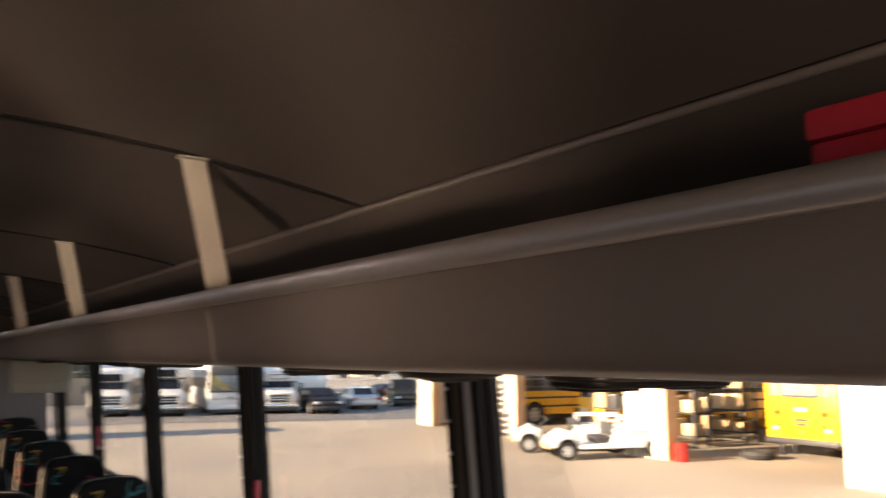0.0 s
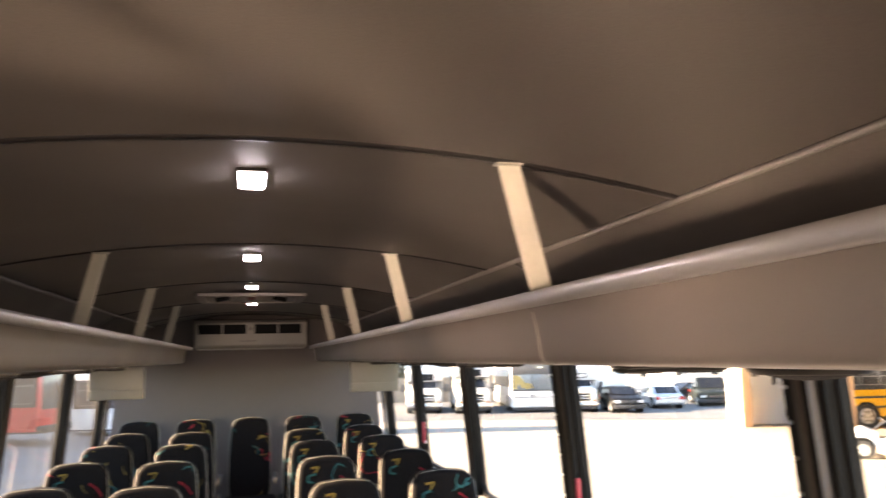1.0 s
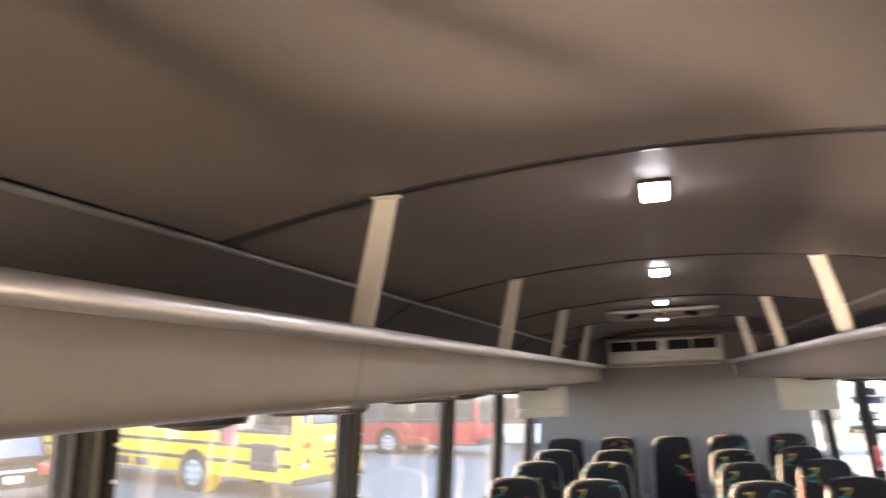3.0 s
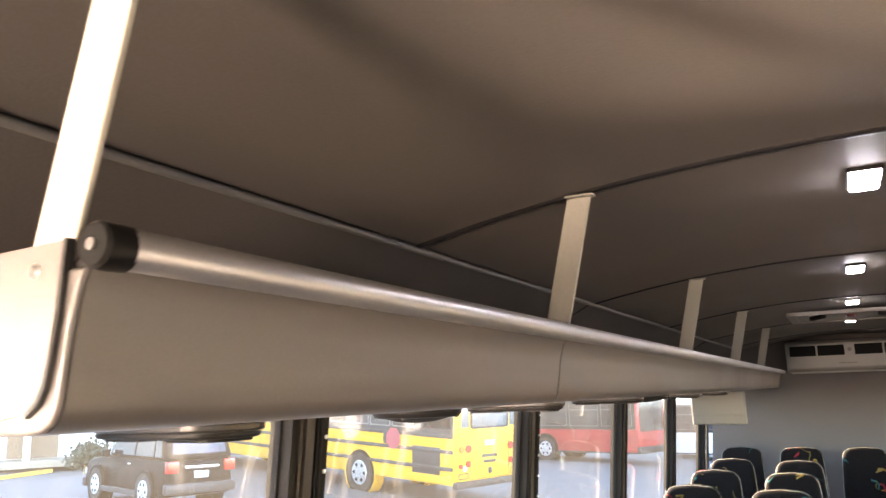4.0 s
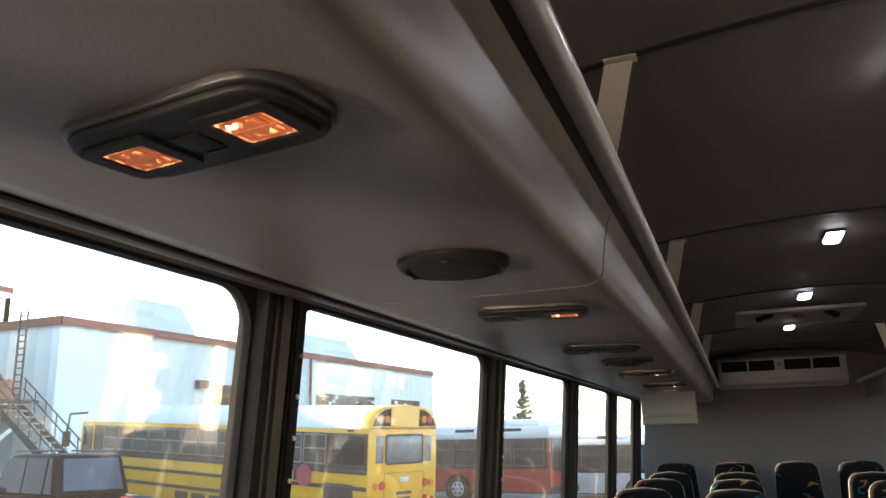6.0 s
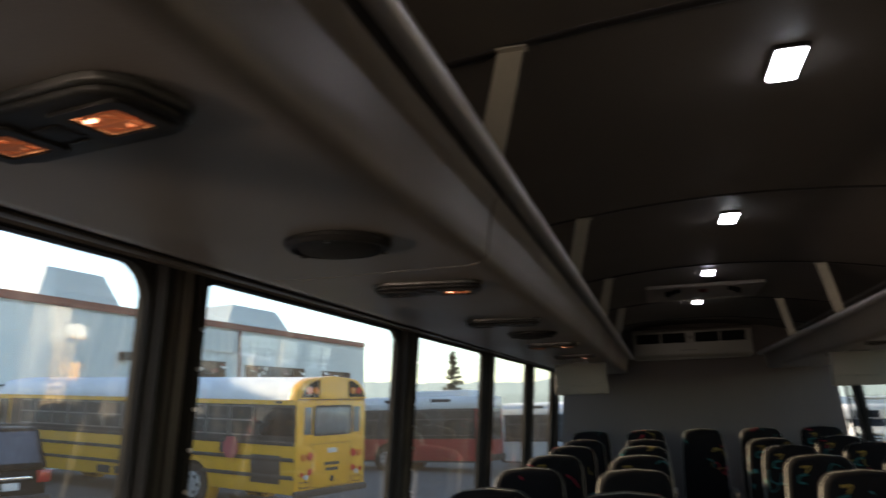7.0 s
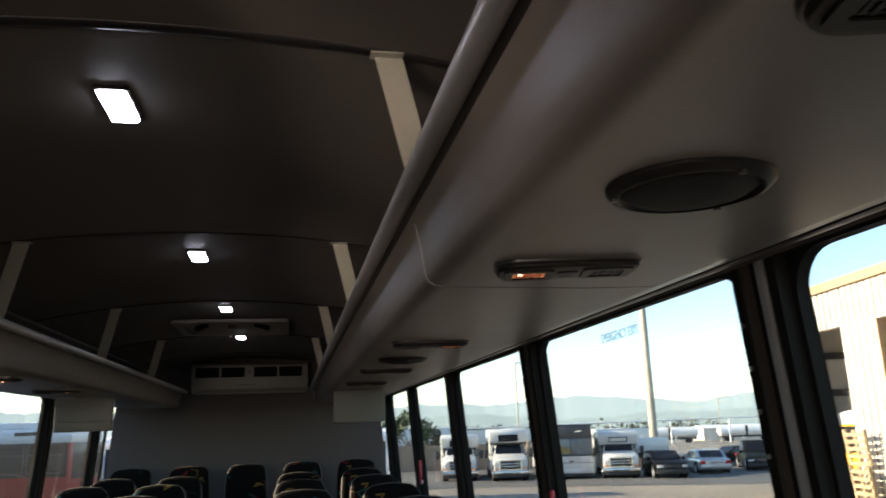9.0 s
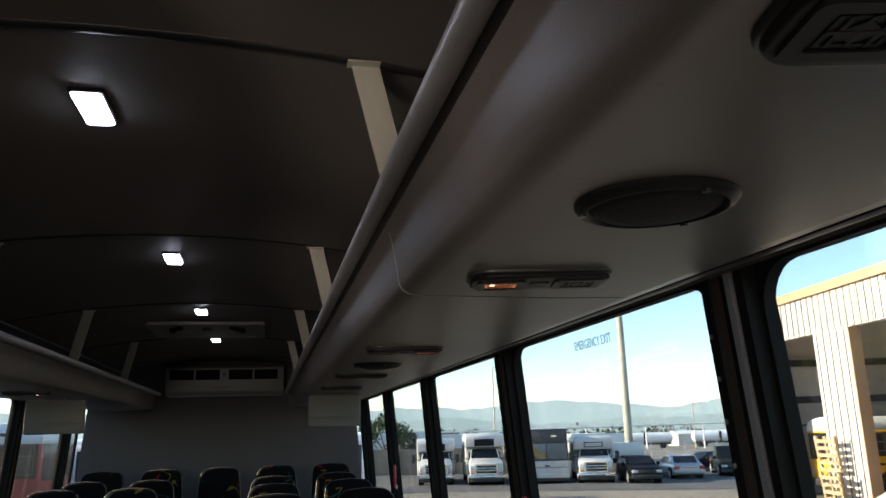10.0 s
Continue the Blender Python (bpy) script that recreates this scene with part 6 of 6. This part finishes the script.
for z in (1.4, 3.3):
    part("girt", oblong(inner(31.6, DEEP - 0.3, 0)[:2], inner(1.3, DEEP - 0.3, 0)[:2], z, z + 0.25, 0.0, 0.2), DARK_STEEL, ws)

for z in (2.0, 3.6):
    part("girt", oblong(inner(31.5, 0.5, 0)[:2], inner(31.5, DEEP - 0.4, 0)[:2], z, z + 0.3, 0.05, 0.12), DARK_STEEL, ws)

# flood lamp on the workshop's corner
fl = thing("flood_lamp", "dark flood lamp on a bracket at the workshop corner", "flood lamp", Matrix.Translation((*at_y(31.75), 5.25)) @ pose(0, 0, 0, 0, 0, 40))
part("bracket", bm_cyl((0, 0, 0), (-0.55, 0.0, 0.05), 0.04, 8), DARK_STEEL, fl)
part("head", bm_prism([(-0.16, -0.12), (0.16, -0.22), (0.20, 0.16), (-0.12, 0.20)], "x", -0.85, -0.5, 0.02), DARK_STEEL, fl)
part("lens", bm_box(-0.83, -0.52, -0.19, -0.165, -0.10, 0.12), HEADLAMP, fl)

# buses and stores inside the bays
school_bus(yard(28.4, 28.2, 82))
school_bus(yard(27.5, 12.2, -98))
school_bus(yard(28.6, 21.2, 82))


def pallet(m):
    p = thing("pallet", "weathered timber pallet leaning upright against the pier", "pallet", m, "stacked pallets")
    for k in range(5):
        part("board", bm_box(-0.5, 0.5, 0.09, 0.115, 0.02 + 0.24 * k, 0.14 + 0.24 * k), TIMBER, p)
    for x in (-0.47, 0, 0.47):
        part("bearer", bm_box(x - 0.05, x + 0.05, 0.0, 0.09, 0.0, 1.2), TIMBER, p)
    for k in (0, 2, 4):
        part("back_board", bm_box(-0.5, 0.5, -0.025, 0.0, 0.02 + 0.24 * k, 0.12 + 0.24 * k), TIMBER, p)


for i, (y, d, up) in enumerate(((24.6, -0.35, 0), (24.2, -0.55, 0), (24.5, -0.40, 1.2))):
    v = Vector(at_y(y)) + IN * d
    pallet(Matrix.Translation((v.x, v.y, gz(v.x, v.y) + up)) @ pose(0, 0, 0, -6, 0, 82 + 4 * i))


def shelf_rack(y, d):
    v = Vector(at_y(y)) + IN * d
    r = thing("storage_rack", "steel storage rack loaded with cartons and parts", "storage rack", yard(v.x, v.y, 82), "workshop racks")
    for x in (-1.1, 1.1):
        for yy in (-0.3, 0.3):
            part("upright", bm_box(x - 0.04, x + 0.04, yy - 0.04, yy + 0.04, 0, 2.5), DARK_STEEL, r)
    for z in (0.35, 1.1, 1.85):
        part("shelf", bm_box(-1.12, 1.12, -0.34, 0.34, z, z + 0.05), DARK_STEEL, r)
    return r, v


rng = random.Random(5)
for y, d in ((13.6, 4.4), (18.6, 6.0), (21.6, 7.0), (11.0, 6.5), (26.0, 9.5), (18.3, 3.4), (20.9, 3.0)):
    r, v = shelf_rack(y, d)
    for z in (0.40, 1.15, 1.90):
        for k in range(3):
            w, hh = rng.uniform(0.22, 0.34), rng.uniform(0.25, 0.55)
            bx = thing("carton", "brown cardboard carton standing on the rack", "carton", yard(v.x, v.y, 82) @ pose(-0.72 + 0.72 * k, 0, z), "cartons")
            part("box", bm_box(-w, w, -0.25, 0.25, 0, hh, 0.008), rng.choice((CARTON, CARTON, TIMBER, BUMPER)), bx)
            part("tape", bm_box(-0.03, 0.03, -0.252, 0.252, hh - 0.06, hh + 0.002), STUCCO, bx)
# tyres and drums at the mouth of the bay
for k, (y, d) in enumerate(((14.3, 2.6), (18.2, 2.4))):
    v = Vector(at_y(y)) + IN * d
    ty = thing("spare_tyre", "worn black tyre lying on the workshop floor", "tyre", yard(v.x, v.y), "spare tyres")
    tor = bmesh.new()
    ring = []
    for i in range(20):
        a = 2 * math.pi * i / 20
        ring.append([tor.verts.new(((0.36 + 0.13 * math.cos(c)) * math.cos(a), (0.36 + 0.13 * math.cos(c)) * math.sin(a), 0.13 + 0.13 * math.sin(c))) for c in [2 * math.pi * j / 8 for j in range(8)]])
    for i in range(20):
        for j in range(8):
            tor.faces.new((ring[i][j], ring[(i + 1) % 20][j], ring[(i + 1) % 20][(j + 1) % 8], ring[i][(j + 1) % 8]))
    bmesh.ops.recalc_face_normals(tor, faces=tor.faces[:])
    part("tread", tor, TYRE, ty)
for y, d in ((14.95, 0.25), (20.8, 1.8)):
    v = Vector(at_y(y)) + IN * d
    dr = thing("oil_drum", "red steel drum standing in the bay", "drum", yard(v.x, v.y), "oil drums")
    part("shell", bm_cyl((0, 0, 0), (0, 0, 0.50), 0.19, 24), TAIL_RED, dr)
    for z in (0.16, 0.32, 0.48):
        part("hoop", bm_cyl((0, 0, z), (0, 0, z + 0.03), 0.20, 24), TAIL_RED, dr)

# white utility cart
ct = thing("utility_cart", "white open utility cart with a flat bed and black seat", "utility cart", yard(17.55, 17.05, 62))
part("front_cowl", bm_prism([(0.75, 0.30), (0.75, 0.72), (1.15, 0.86), (1.55, 0.62), (1.62, 0.35)], "x", -0.58, 0.58, 0.05), WHITE, ct)
part("side_body", bm_prism([(-1.75, 0.32), (-1.75, 0.74), (-0.3, 0.80), (-0.15, 0.46), (0.76, 0.42), (0.76, 0.30)], "x", -0.60, 0.60, 0.04), WHITE, ct)
part("bed", bm_box(-0.62, 0.62, -1.85, -0.25, 0.78, 0.86, 0.015), WHITE, ct)
part("seat", bm_box(-0.52, 0.52, -0.22, 0.28, 0.46, 0.66, 0.05), BUMPER, ct)
part("backrest", bm_box(-0.5, 0.5, -0.28, -0.16, 0.66, 1.05, 0.04), BUMPER, ct)
part("steering_column", bm_cyl((0.25, 0.9, 0.7), (0.25, 0.55, 0.98), 0.025, 8), BUMPER, ct)
part("steering_wheel", bm_cyl((0.25, 0.55, 0.97), (0.25, 0.53, 0.99), 0.17, 18), BUMPER, ct)
part("bumper", bm_box(-0.5, 0.5, 1.58, 1.70, 0.30, 0.44, 0.02), TIMBER, ct)
for s in (-1, 1):
    part("headlamp", bm_cyl((s * 0.4, 1.5, 0.62), (s * 0.4, 1.58, 0.60), 0.06, 12), HEADLAMP, ct)
    for yy in (1.15, -1.50):
        # black disc in place of the arch's shade
        part("arch_gap", bm_cyl((s * 0.45, yy, 0.30), (s * 0.606, yy, 0.30), 0.31, 20), DARK_HOLE, ct)
        wheel(ct, s * 0.63, yy, 0.25, 0.18, s)
    part("bed_rail", join(bm_cyl((s * 0.56, -1.78, 0.86), (s * 0.56, -1.78, 1.16), 0.025, 8), bm_cyl((s * 0.56, -0.40, 0.86), (s * 0.56, -0.40, 1.16), 0.025, 8), bm_cyl((s * 0.56, -1.78, 1.16), (s * 0.56, -0.40, 1.16), 0.025, 8)), WHITE, ct)
copy_thing(ct, yard(18.0, 19.0, 50))

# ---- poles, fence, far yard ----
def lamp_pole(x, y, h, r, label, head):
    p = thing("yard_pole", label, "pole", yard(x, y), "yard poles")
    part("shaft", bm_cyl((0, 0, 0), (0, 0, h), r, 16, r * 0.7), POLE_TAN, p)
    part("base", bm_cyl((0, 0, 0), (0, 0, 0.5), r * 1.8, 16), POLE_TAN, p)
    if head:
        part("arm", bm_cyl((0, 0, h - 0.1), (1.4, 0, h + 0.25), 0.05, 8), DARK_STEEL, p)
        part("lamp_head", bm_box(1.2, 1.9, -0.16, 0.16, h + 0.18, h + 0.32, 0.04), DARK_STEEL, p)


lamp_pole(28.2, 58.6, 14.0, 0.34, "tall tapering concrete yard pole", False)
lamp_pole(27.0, 92.0, 11.2, 0.10, "slim steel lamp pole with a single arm", True)
lamp_pole(87.0, 150.0, 9.0, 0.12, "slim steel lamp pole far across the lot", True)

wl = thing("block_wall", "tan block boundary wall behind the parked row", "wall")
for k in range(11):
    x0 = -22 + 4.0 * k
    a, c = Vector((x0, 66.5 - 0.20 * (x0 + 22))), Vector((x0 + 3.96, 66.5 - 0.20 * (x0 + 26)))
    g = gz(a.x, a.y)
    part("panel", oblong(tuple(a), tuple(c), g - 0.3, g + 2.0, 0.0, 0.2), BLOCKWALL, wl)
    part("pier", bm_box(x0 - 0.2, x0 + 0.2, a.y - 0.2, a.y + 0.2, g - 0.3, g + 2.15), BLOCKWALL, wl)


def tank_trailer(m):
    t = thing("tank_trailer", "long white tank trailer parked far across the yard", "tank trailer", m, "tank trailers")
    part("tank", bm_cyl((-6, 0, 2.3), (6, 0, 2.3), 1.15, 24), ROOF_WHITE, t)
    for s in (-1, 1):
        part("tank_end", bm_cyl((s * 6, 0, 2.3), (s * 6.35, 0, 2.3), 1.15, 24, 0.7), ROOF_WHITE, t)
    for x in (-4.8, -3.6, 4.2):
        part("axle_wheel", bm_cyl((x, -1.1, 0.5), (x, 1.1, 0.5), 0.5, 18), TYRE, t)
    part("frame", bm_box(-6, 6, -0.5, 0.5, 0.8, 1.15), DARK_STEEL, t)
    part("ladder", bm_box(-0.3, 0.3, -1.28, -1.12, 1.0, 3.5), DARK_STEEL, t)


for x, y in ((66, 160), (84, 167), (106, 172), (76, 182)):
    tank_trailer(yard(x, y, -14))


def box_trailer(m, w, l, h):
    t = thing("box_trailer", "white box trailer parked across the yard", "trailer", m, "box trailers")
    part("box", bm_box(-l / 2, l / 2, -w / 2, w / 2, 1.1, h, 0.05), WHITE, t)
    part("corner_post", bm_box(-l / 2 - 0.02, -l / 2 + 0.12, -w / 2 - 0.02, w / 2 + 0.02, 1.0, h + 0.02), HUB, t)
    part("chassis", bm_box(-l / 2, l / 2, -0.5, 0.5, 0.75, 1.1), DARK_STEEL, t)
    for x in (-l / 2 + 1.2, -l / 2 + 2.3):
        part("axle_wheel", bm_cyl((x, -w / 2, 0.5), (x, w / 2, 0.5), 0.5, 18), TYRE, t)


for x, y, l, h, a in ((36.0, 84, 7, 3.0, 10), (25.6, 55.5, 3.2, 2.15, 8), (80, 96, 7, 4.6, 70), (9.5, 82, 14, 3.6, 4), (-2, 86, 12, 3.6, 2), (22, 88, 12, 3.3, 0), (96, 120, 12, 4.2, 10)):
    box_trailer(yard(x, y, a), 2.5, l, h)

fn = thing("yard_fence", "chain fence with slim steel posts across the far yard", "fence")
for k in range(26):
    x = 16 + 4 * k
    y = 76 + 0.05 * x
    part("post", bm_cyl((x, y, gz(x, y)), (x, y, gz(x, y) + 2.2), 0.05, 6), HUB, fn)
for zz in (0.25, 1.2, 2.15):
    part("rail", bm_cyl((16, 76.8, gz(16, 76.8) + zz), (116, 81.8, gz(116, 81.8) + zz), 0.03, 6), HUB, fn)
# high wire beyond the yard
wr = thing("overhead_pipe", "pale raised pipe run crossing beyond the yard", "pipe")
part("pipe", bm_cyl((20, 150, gz(20, 150) + 4.1), (110, 150, gz(110, 150) + 5.2), 0.16, 8), ROOF_WHITE, wr)
for k in range(7):
    x = 24 + 13 * k
    part("stanchion", bm_cyl((x, 150, gz(x, 150)), (x, 150, gz(x, 150) + 4.1 + 0.0122 * (x - 20)), 0.14, 8), ROOF_WHITE, wr)


# ---- trees and hills ----
def leaf_cloud(bm, centre, radius, count, size, rng):
    for _ in range(count):
        d = Vector((rng.gauss(0, 1), rng.gauss(0, 1), rng.gauss(0, 1))).normalized() * radius * rng.uniform(0.35, 1.0) ** 0.6
        c = Vector(centre) + Vector((d.x, d.y, d.z * 0.85))
        u = Vector((rng.gauss(0, 1), rng.gauss(0, 1), rng.gauss(0, 1))).normalized()
        v = u.cross(Vector((rng.gauss(0, 1), rng.gauss(0, 1), rng.gauss(0, 1)))).normalized()
        s = size * rng.uniform(0.6, 1.4)
        bm.faces.new([bm.verts.new(c + u * s), bm.verts.new(c + v * s * 0.6), bm.verts.new(c - u * s), bm.verts.new(c - v * s * 0.6)])


def tree(x, y, h, spread, seed, mat, label, leaves=900, size=0.16):
    rng = random.Random(seed)
    t = thing("tree", label, "tree", yard(x, y), "yard trees")
    limbs = [bm_cyl((0, 0, -0.1), (0.05, 0, h * 0.5), h * 0.03, 10, h * 0.018)]
    tips = []
    for k in range(7):
        a = 2 * math.pi * k / 7 + rng.uniform(-0.3, 0.3)
        z0 = h * rng.uniform(0.28, 0.5)
        tip = Vector((math.cos(a) * spread * rng.uniform(0.45, 0.8), math.sin(a) * spread * rng.uniform(0.45, 0.8), h * rng.uniform(0.55, 0.85)))
        limbs.append(bm_cyl((0.03, 0, z0), tip, h * 0.012, 6, h * 0.004))
        tips.append(tip)
    tips.append(Vector((0, 0, h * 0.9)))
    part("trunk", join(*limbs), BARK, t)
    crown = bmesh.new()
    for tip in tips:
        leaf_cloud(crown, tip, spread * rng.uniform(0.32, 0.5), leaves // 8, size, rng)
    part("crown", crown, mat, t)


tree(9.2, 61.5, 4.6, 2.0, 3, LEAF, "dark round broadleaf tree by the tan wall", 1500, 0.13)
tree(11.5, 63.0, 3.4, 1.7, 8, LEAF_GREY, "low dusty shrub tree by the tan wall", 900, 0.13)


def conifer(x, y, h, spread, seed, label):
    """A thin tree: short drooping boughs all round a straight stem, shorter towards the top."""
    rng = random.Random(seed)
    t = thing("tree", label, "tree", yard(x, y), "yard trees")
    limbs = [bm_cyl((0, 0, -0.1), (0.04, 0, h), h * 0.014, 8, 0.012)]
    crown = bmesh.new()
    for k in range(46):
        u = 0.36 + 0.63 * k / 45
        a = 2.4 * k + rng.uniform(-0.4, 0.4)
        reach = spread * (1.05 - u) ** 0.8 * rng.uniform(0.7, 1.25)
        base = Vector((0.03, 0, h * u))
        tip = base + Vector((math.cos(a) * reach, math.sin(a) * reach, rng.uniform(-0.10, 0.22)))
        limbs.append(bm_cyl(base, tip, 0.018, 5, 0.005))
        for i in range(5):
            leaf_cloud(crown, base.lerp(tip, 0.25 + 0.19 * i), 0.17, 16, 0.07, rng)
    part("trunk", join(*limbs), BARK, t)
    part("crown", crown, LEAF_GREY, t)


conifer(-15.8, 59.5, 6.9, 1.25, 4, "thin straight dusty-green tree behind the buses")

# clipped bush and painted kerb by the office porch
LEAF_BUSH = LEAF_GREY
hb = thing("bush", "rounded grey-green bush beside the office porch", "bush")
rng = random.Random(8)
bb = bmesh.new()
for k in range(7):
    leaf_cloud(bb, (-26.6 + rng.uniform(-0.5, 0.5), 21.7 + rng.uniform(-0.4, 0.4), gz(-26.6, 21.7) + rng.uniform(0.7, 1.1)), 0.55, 130, 0.09, rng)
part("leaves", bb, LEAF_BUSH, hb)
part("stem", bm_cyl((-26.6, 21.7, gz(-26.6, 21.7)), (-26.6, 21.7, gz(-26.6, 21.7) + 0.8), 0.06, 8), TIMBER, hb)
KERB_PAINT = material("kerb_yellow_paint", (0.55, 0.30, 0.05), 0.7, grain=0.15, scale=20, stain=0.25, stain_scale=3)
kb = thing("painted_kerb", "orange-yellow painted kerb block at the lot's edge", "kerb")
part("block", oblong((-28.9, 19.6), (-29.95, 22.8), gz(-29.4, 21.2), gz(-29.4, 21.2) + 0.16, 0.0, 0.18), KERB_PAINT, kb)

# far treeline: uncountable
rng = random.Random(21)
belt = bmesh.new()
for k in range(190):
    a = radians(-30 + 0.44 * k + rng.uniform(-0.2, 0.2))
    d = rng.uniform(260, 420)
    x, y = d * math.sin(a), d * math.cos(a)
    r = rng.uniform(2.0, 5.0)
    leaf_cloud(belt, (x, y, gz(x, y) + r * 0.8), r, 70, 0.8, rng)
tagged(link("far_trees", belt, LEAF_GREY, False), "belt of dusty trees far beyond the yard", "trees", kind="stuff")
# far low roofs
for k in range(16):
    a = radians(6 + 3.1 * k)
    d = 230 + 12 * (k % 4)
    x, y = d * math.sin(a), d * math.cos(a)
    fb = thing("far_shed", "low pale industrial shed far beyond the yard", "shed", yard(x, y, -math.degrees(a) + (k % 3) * 9), "far sheds")
    part("walls", bm_box(-9, 9, -5, 5, 0, 2.3 + 0.4 * (k % 3)), STUCCO if k % 2 else CLAD_WHITE, fb)
    zt = 2.3 + 0.4 * (k % 3)
    part("roof", bm_prism([(-5.3, zt), (5.3, zt), (0, zt + 0.9)], "x", -9.3, 9.3), ROOF_WHITE, fb)

# mountains on the horizon, their haze put into pale colour and a glow
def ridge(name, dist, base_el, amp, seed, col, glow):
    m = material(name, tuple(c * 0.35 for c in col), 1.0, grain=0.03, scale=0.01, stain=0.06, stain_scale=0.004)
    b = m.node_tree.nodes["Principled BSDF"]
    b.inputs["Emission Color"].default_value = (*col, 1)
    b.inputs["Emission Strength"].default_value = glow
    bm = bmesh.new()
    prev = None
    for i in range(721):
        a = radians(-60 + i * 0.2)
        x, y = dist * math.sin(a), dist * math.cos(a)
        el = base_el + amp * (noise.noise(Vector((a * 7 + seed, seed, 0))) + 0.42 * noise.noise(Vector((a * 21 + seed, seed, 3))) + 0.24 * noise.noise(Vector((a * 60, seed, 7))) + 0.10 * noise.noise(Vector((a * 150, seed, 5))))
        g = gz(x, y)
        top = 1.4 + g * 1.0 + 1.1 + dist * math.tan(radians(max(el, 0.15)))
        cur = [bm.verts.new((x, y, g - 60)), bm.verts.new((x * 1.06, y * 1.06, top * 0.55 + (g - 60) * 0.45)), bm.verts.new((x * 1.15, y * 1.15, top + (gz(x * 1.15, y * 1.15) - g)))]
        if prev:
            for k in range(2):
                bm.faces.new((prev[k], cur[k], cur[k + 1], prev[k + 1]))
        prev = cur
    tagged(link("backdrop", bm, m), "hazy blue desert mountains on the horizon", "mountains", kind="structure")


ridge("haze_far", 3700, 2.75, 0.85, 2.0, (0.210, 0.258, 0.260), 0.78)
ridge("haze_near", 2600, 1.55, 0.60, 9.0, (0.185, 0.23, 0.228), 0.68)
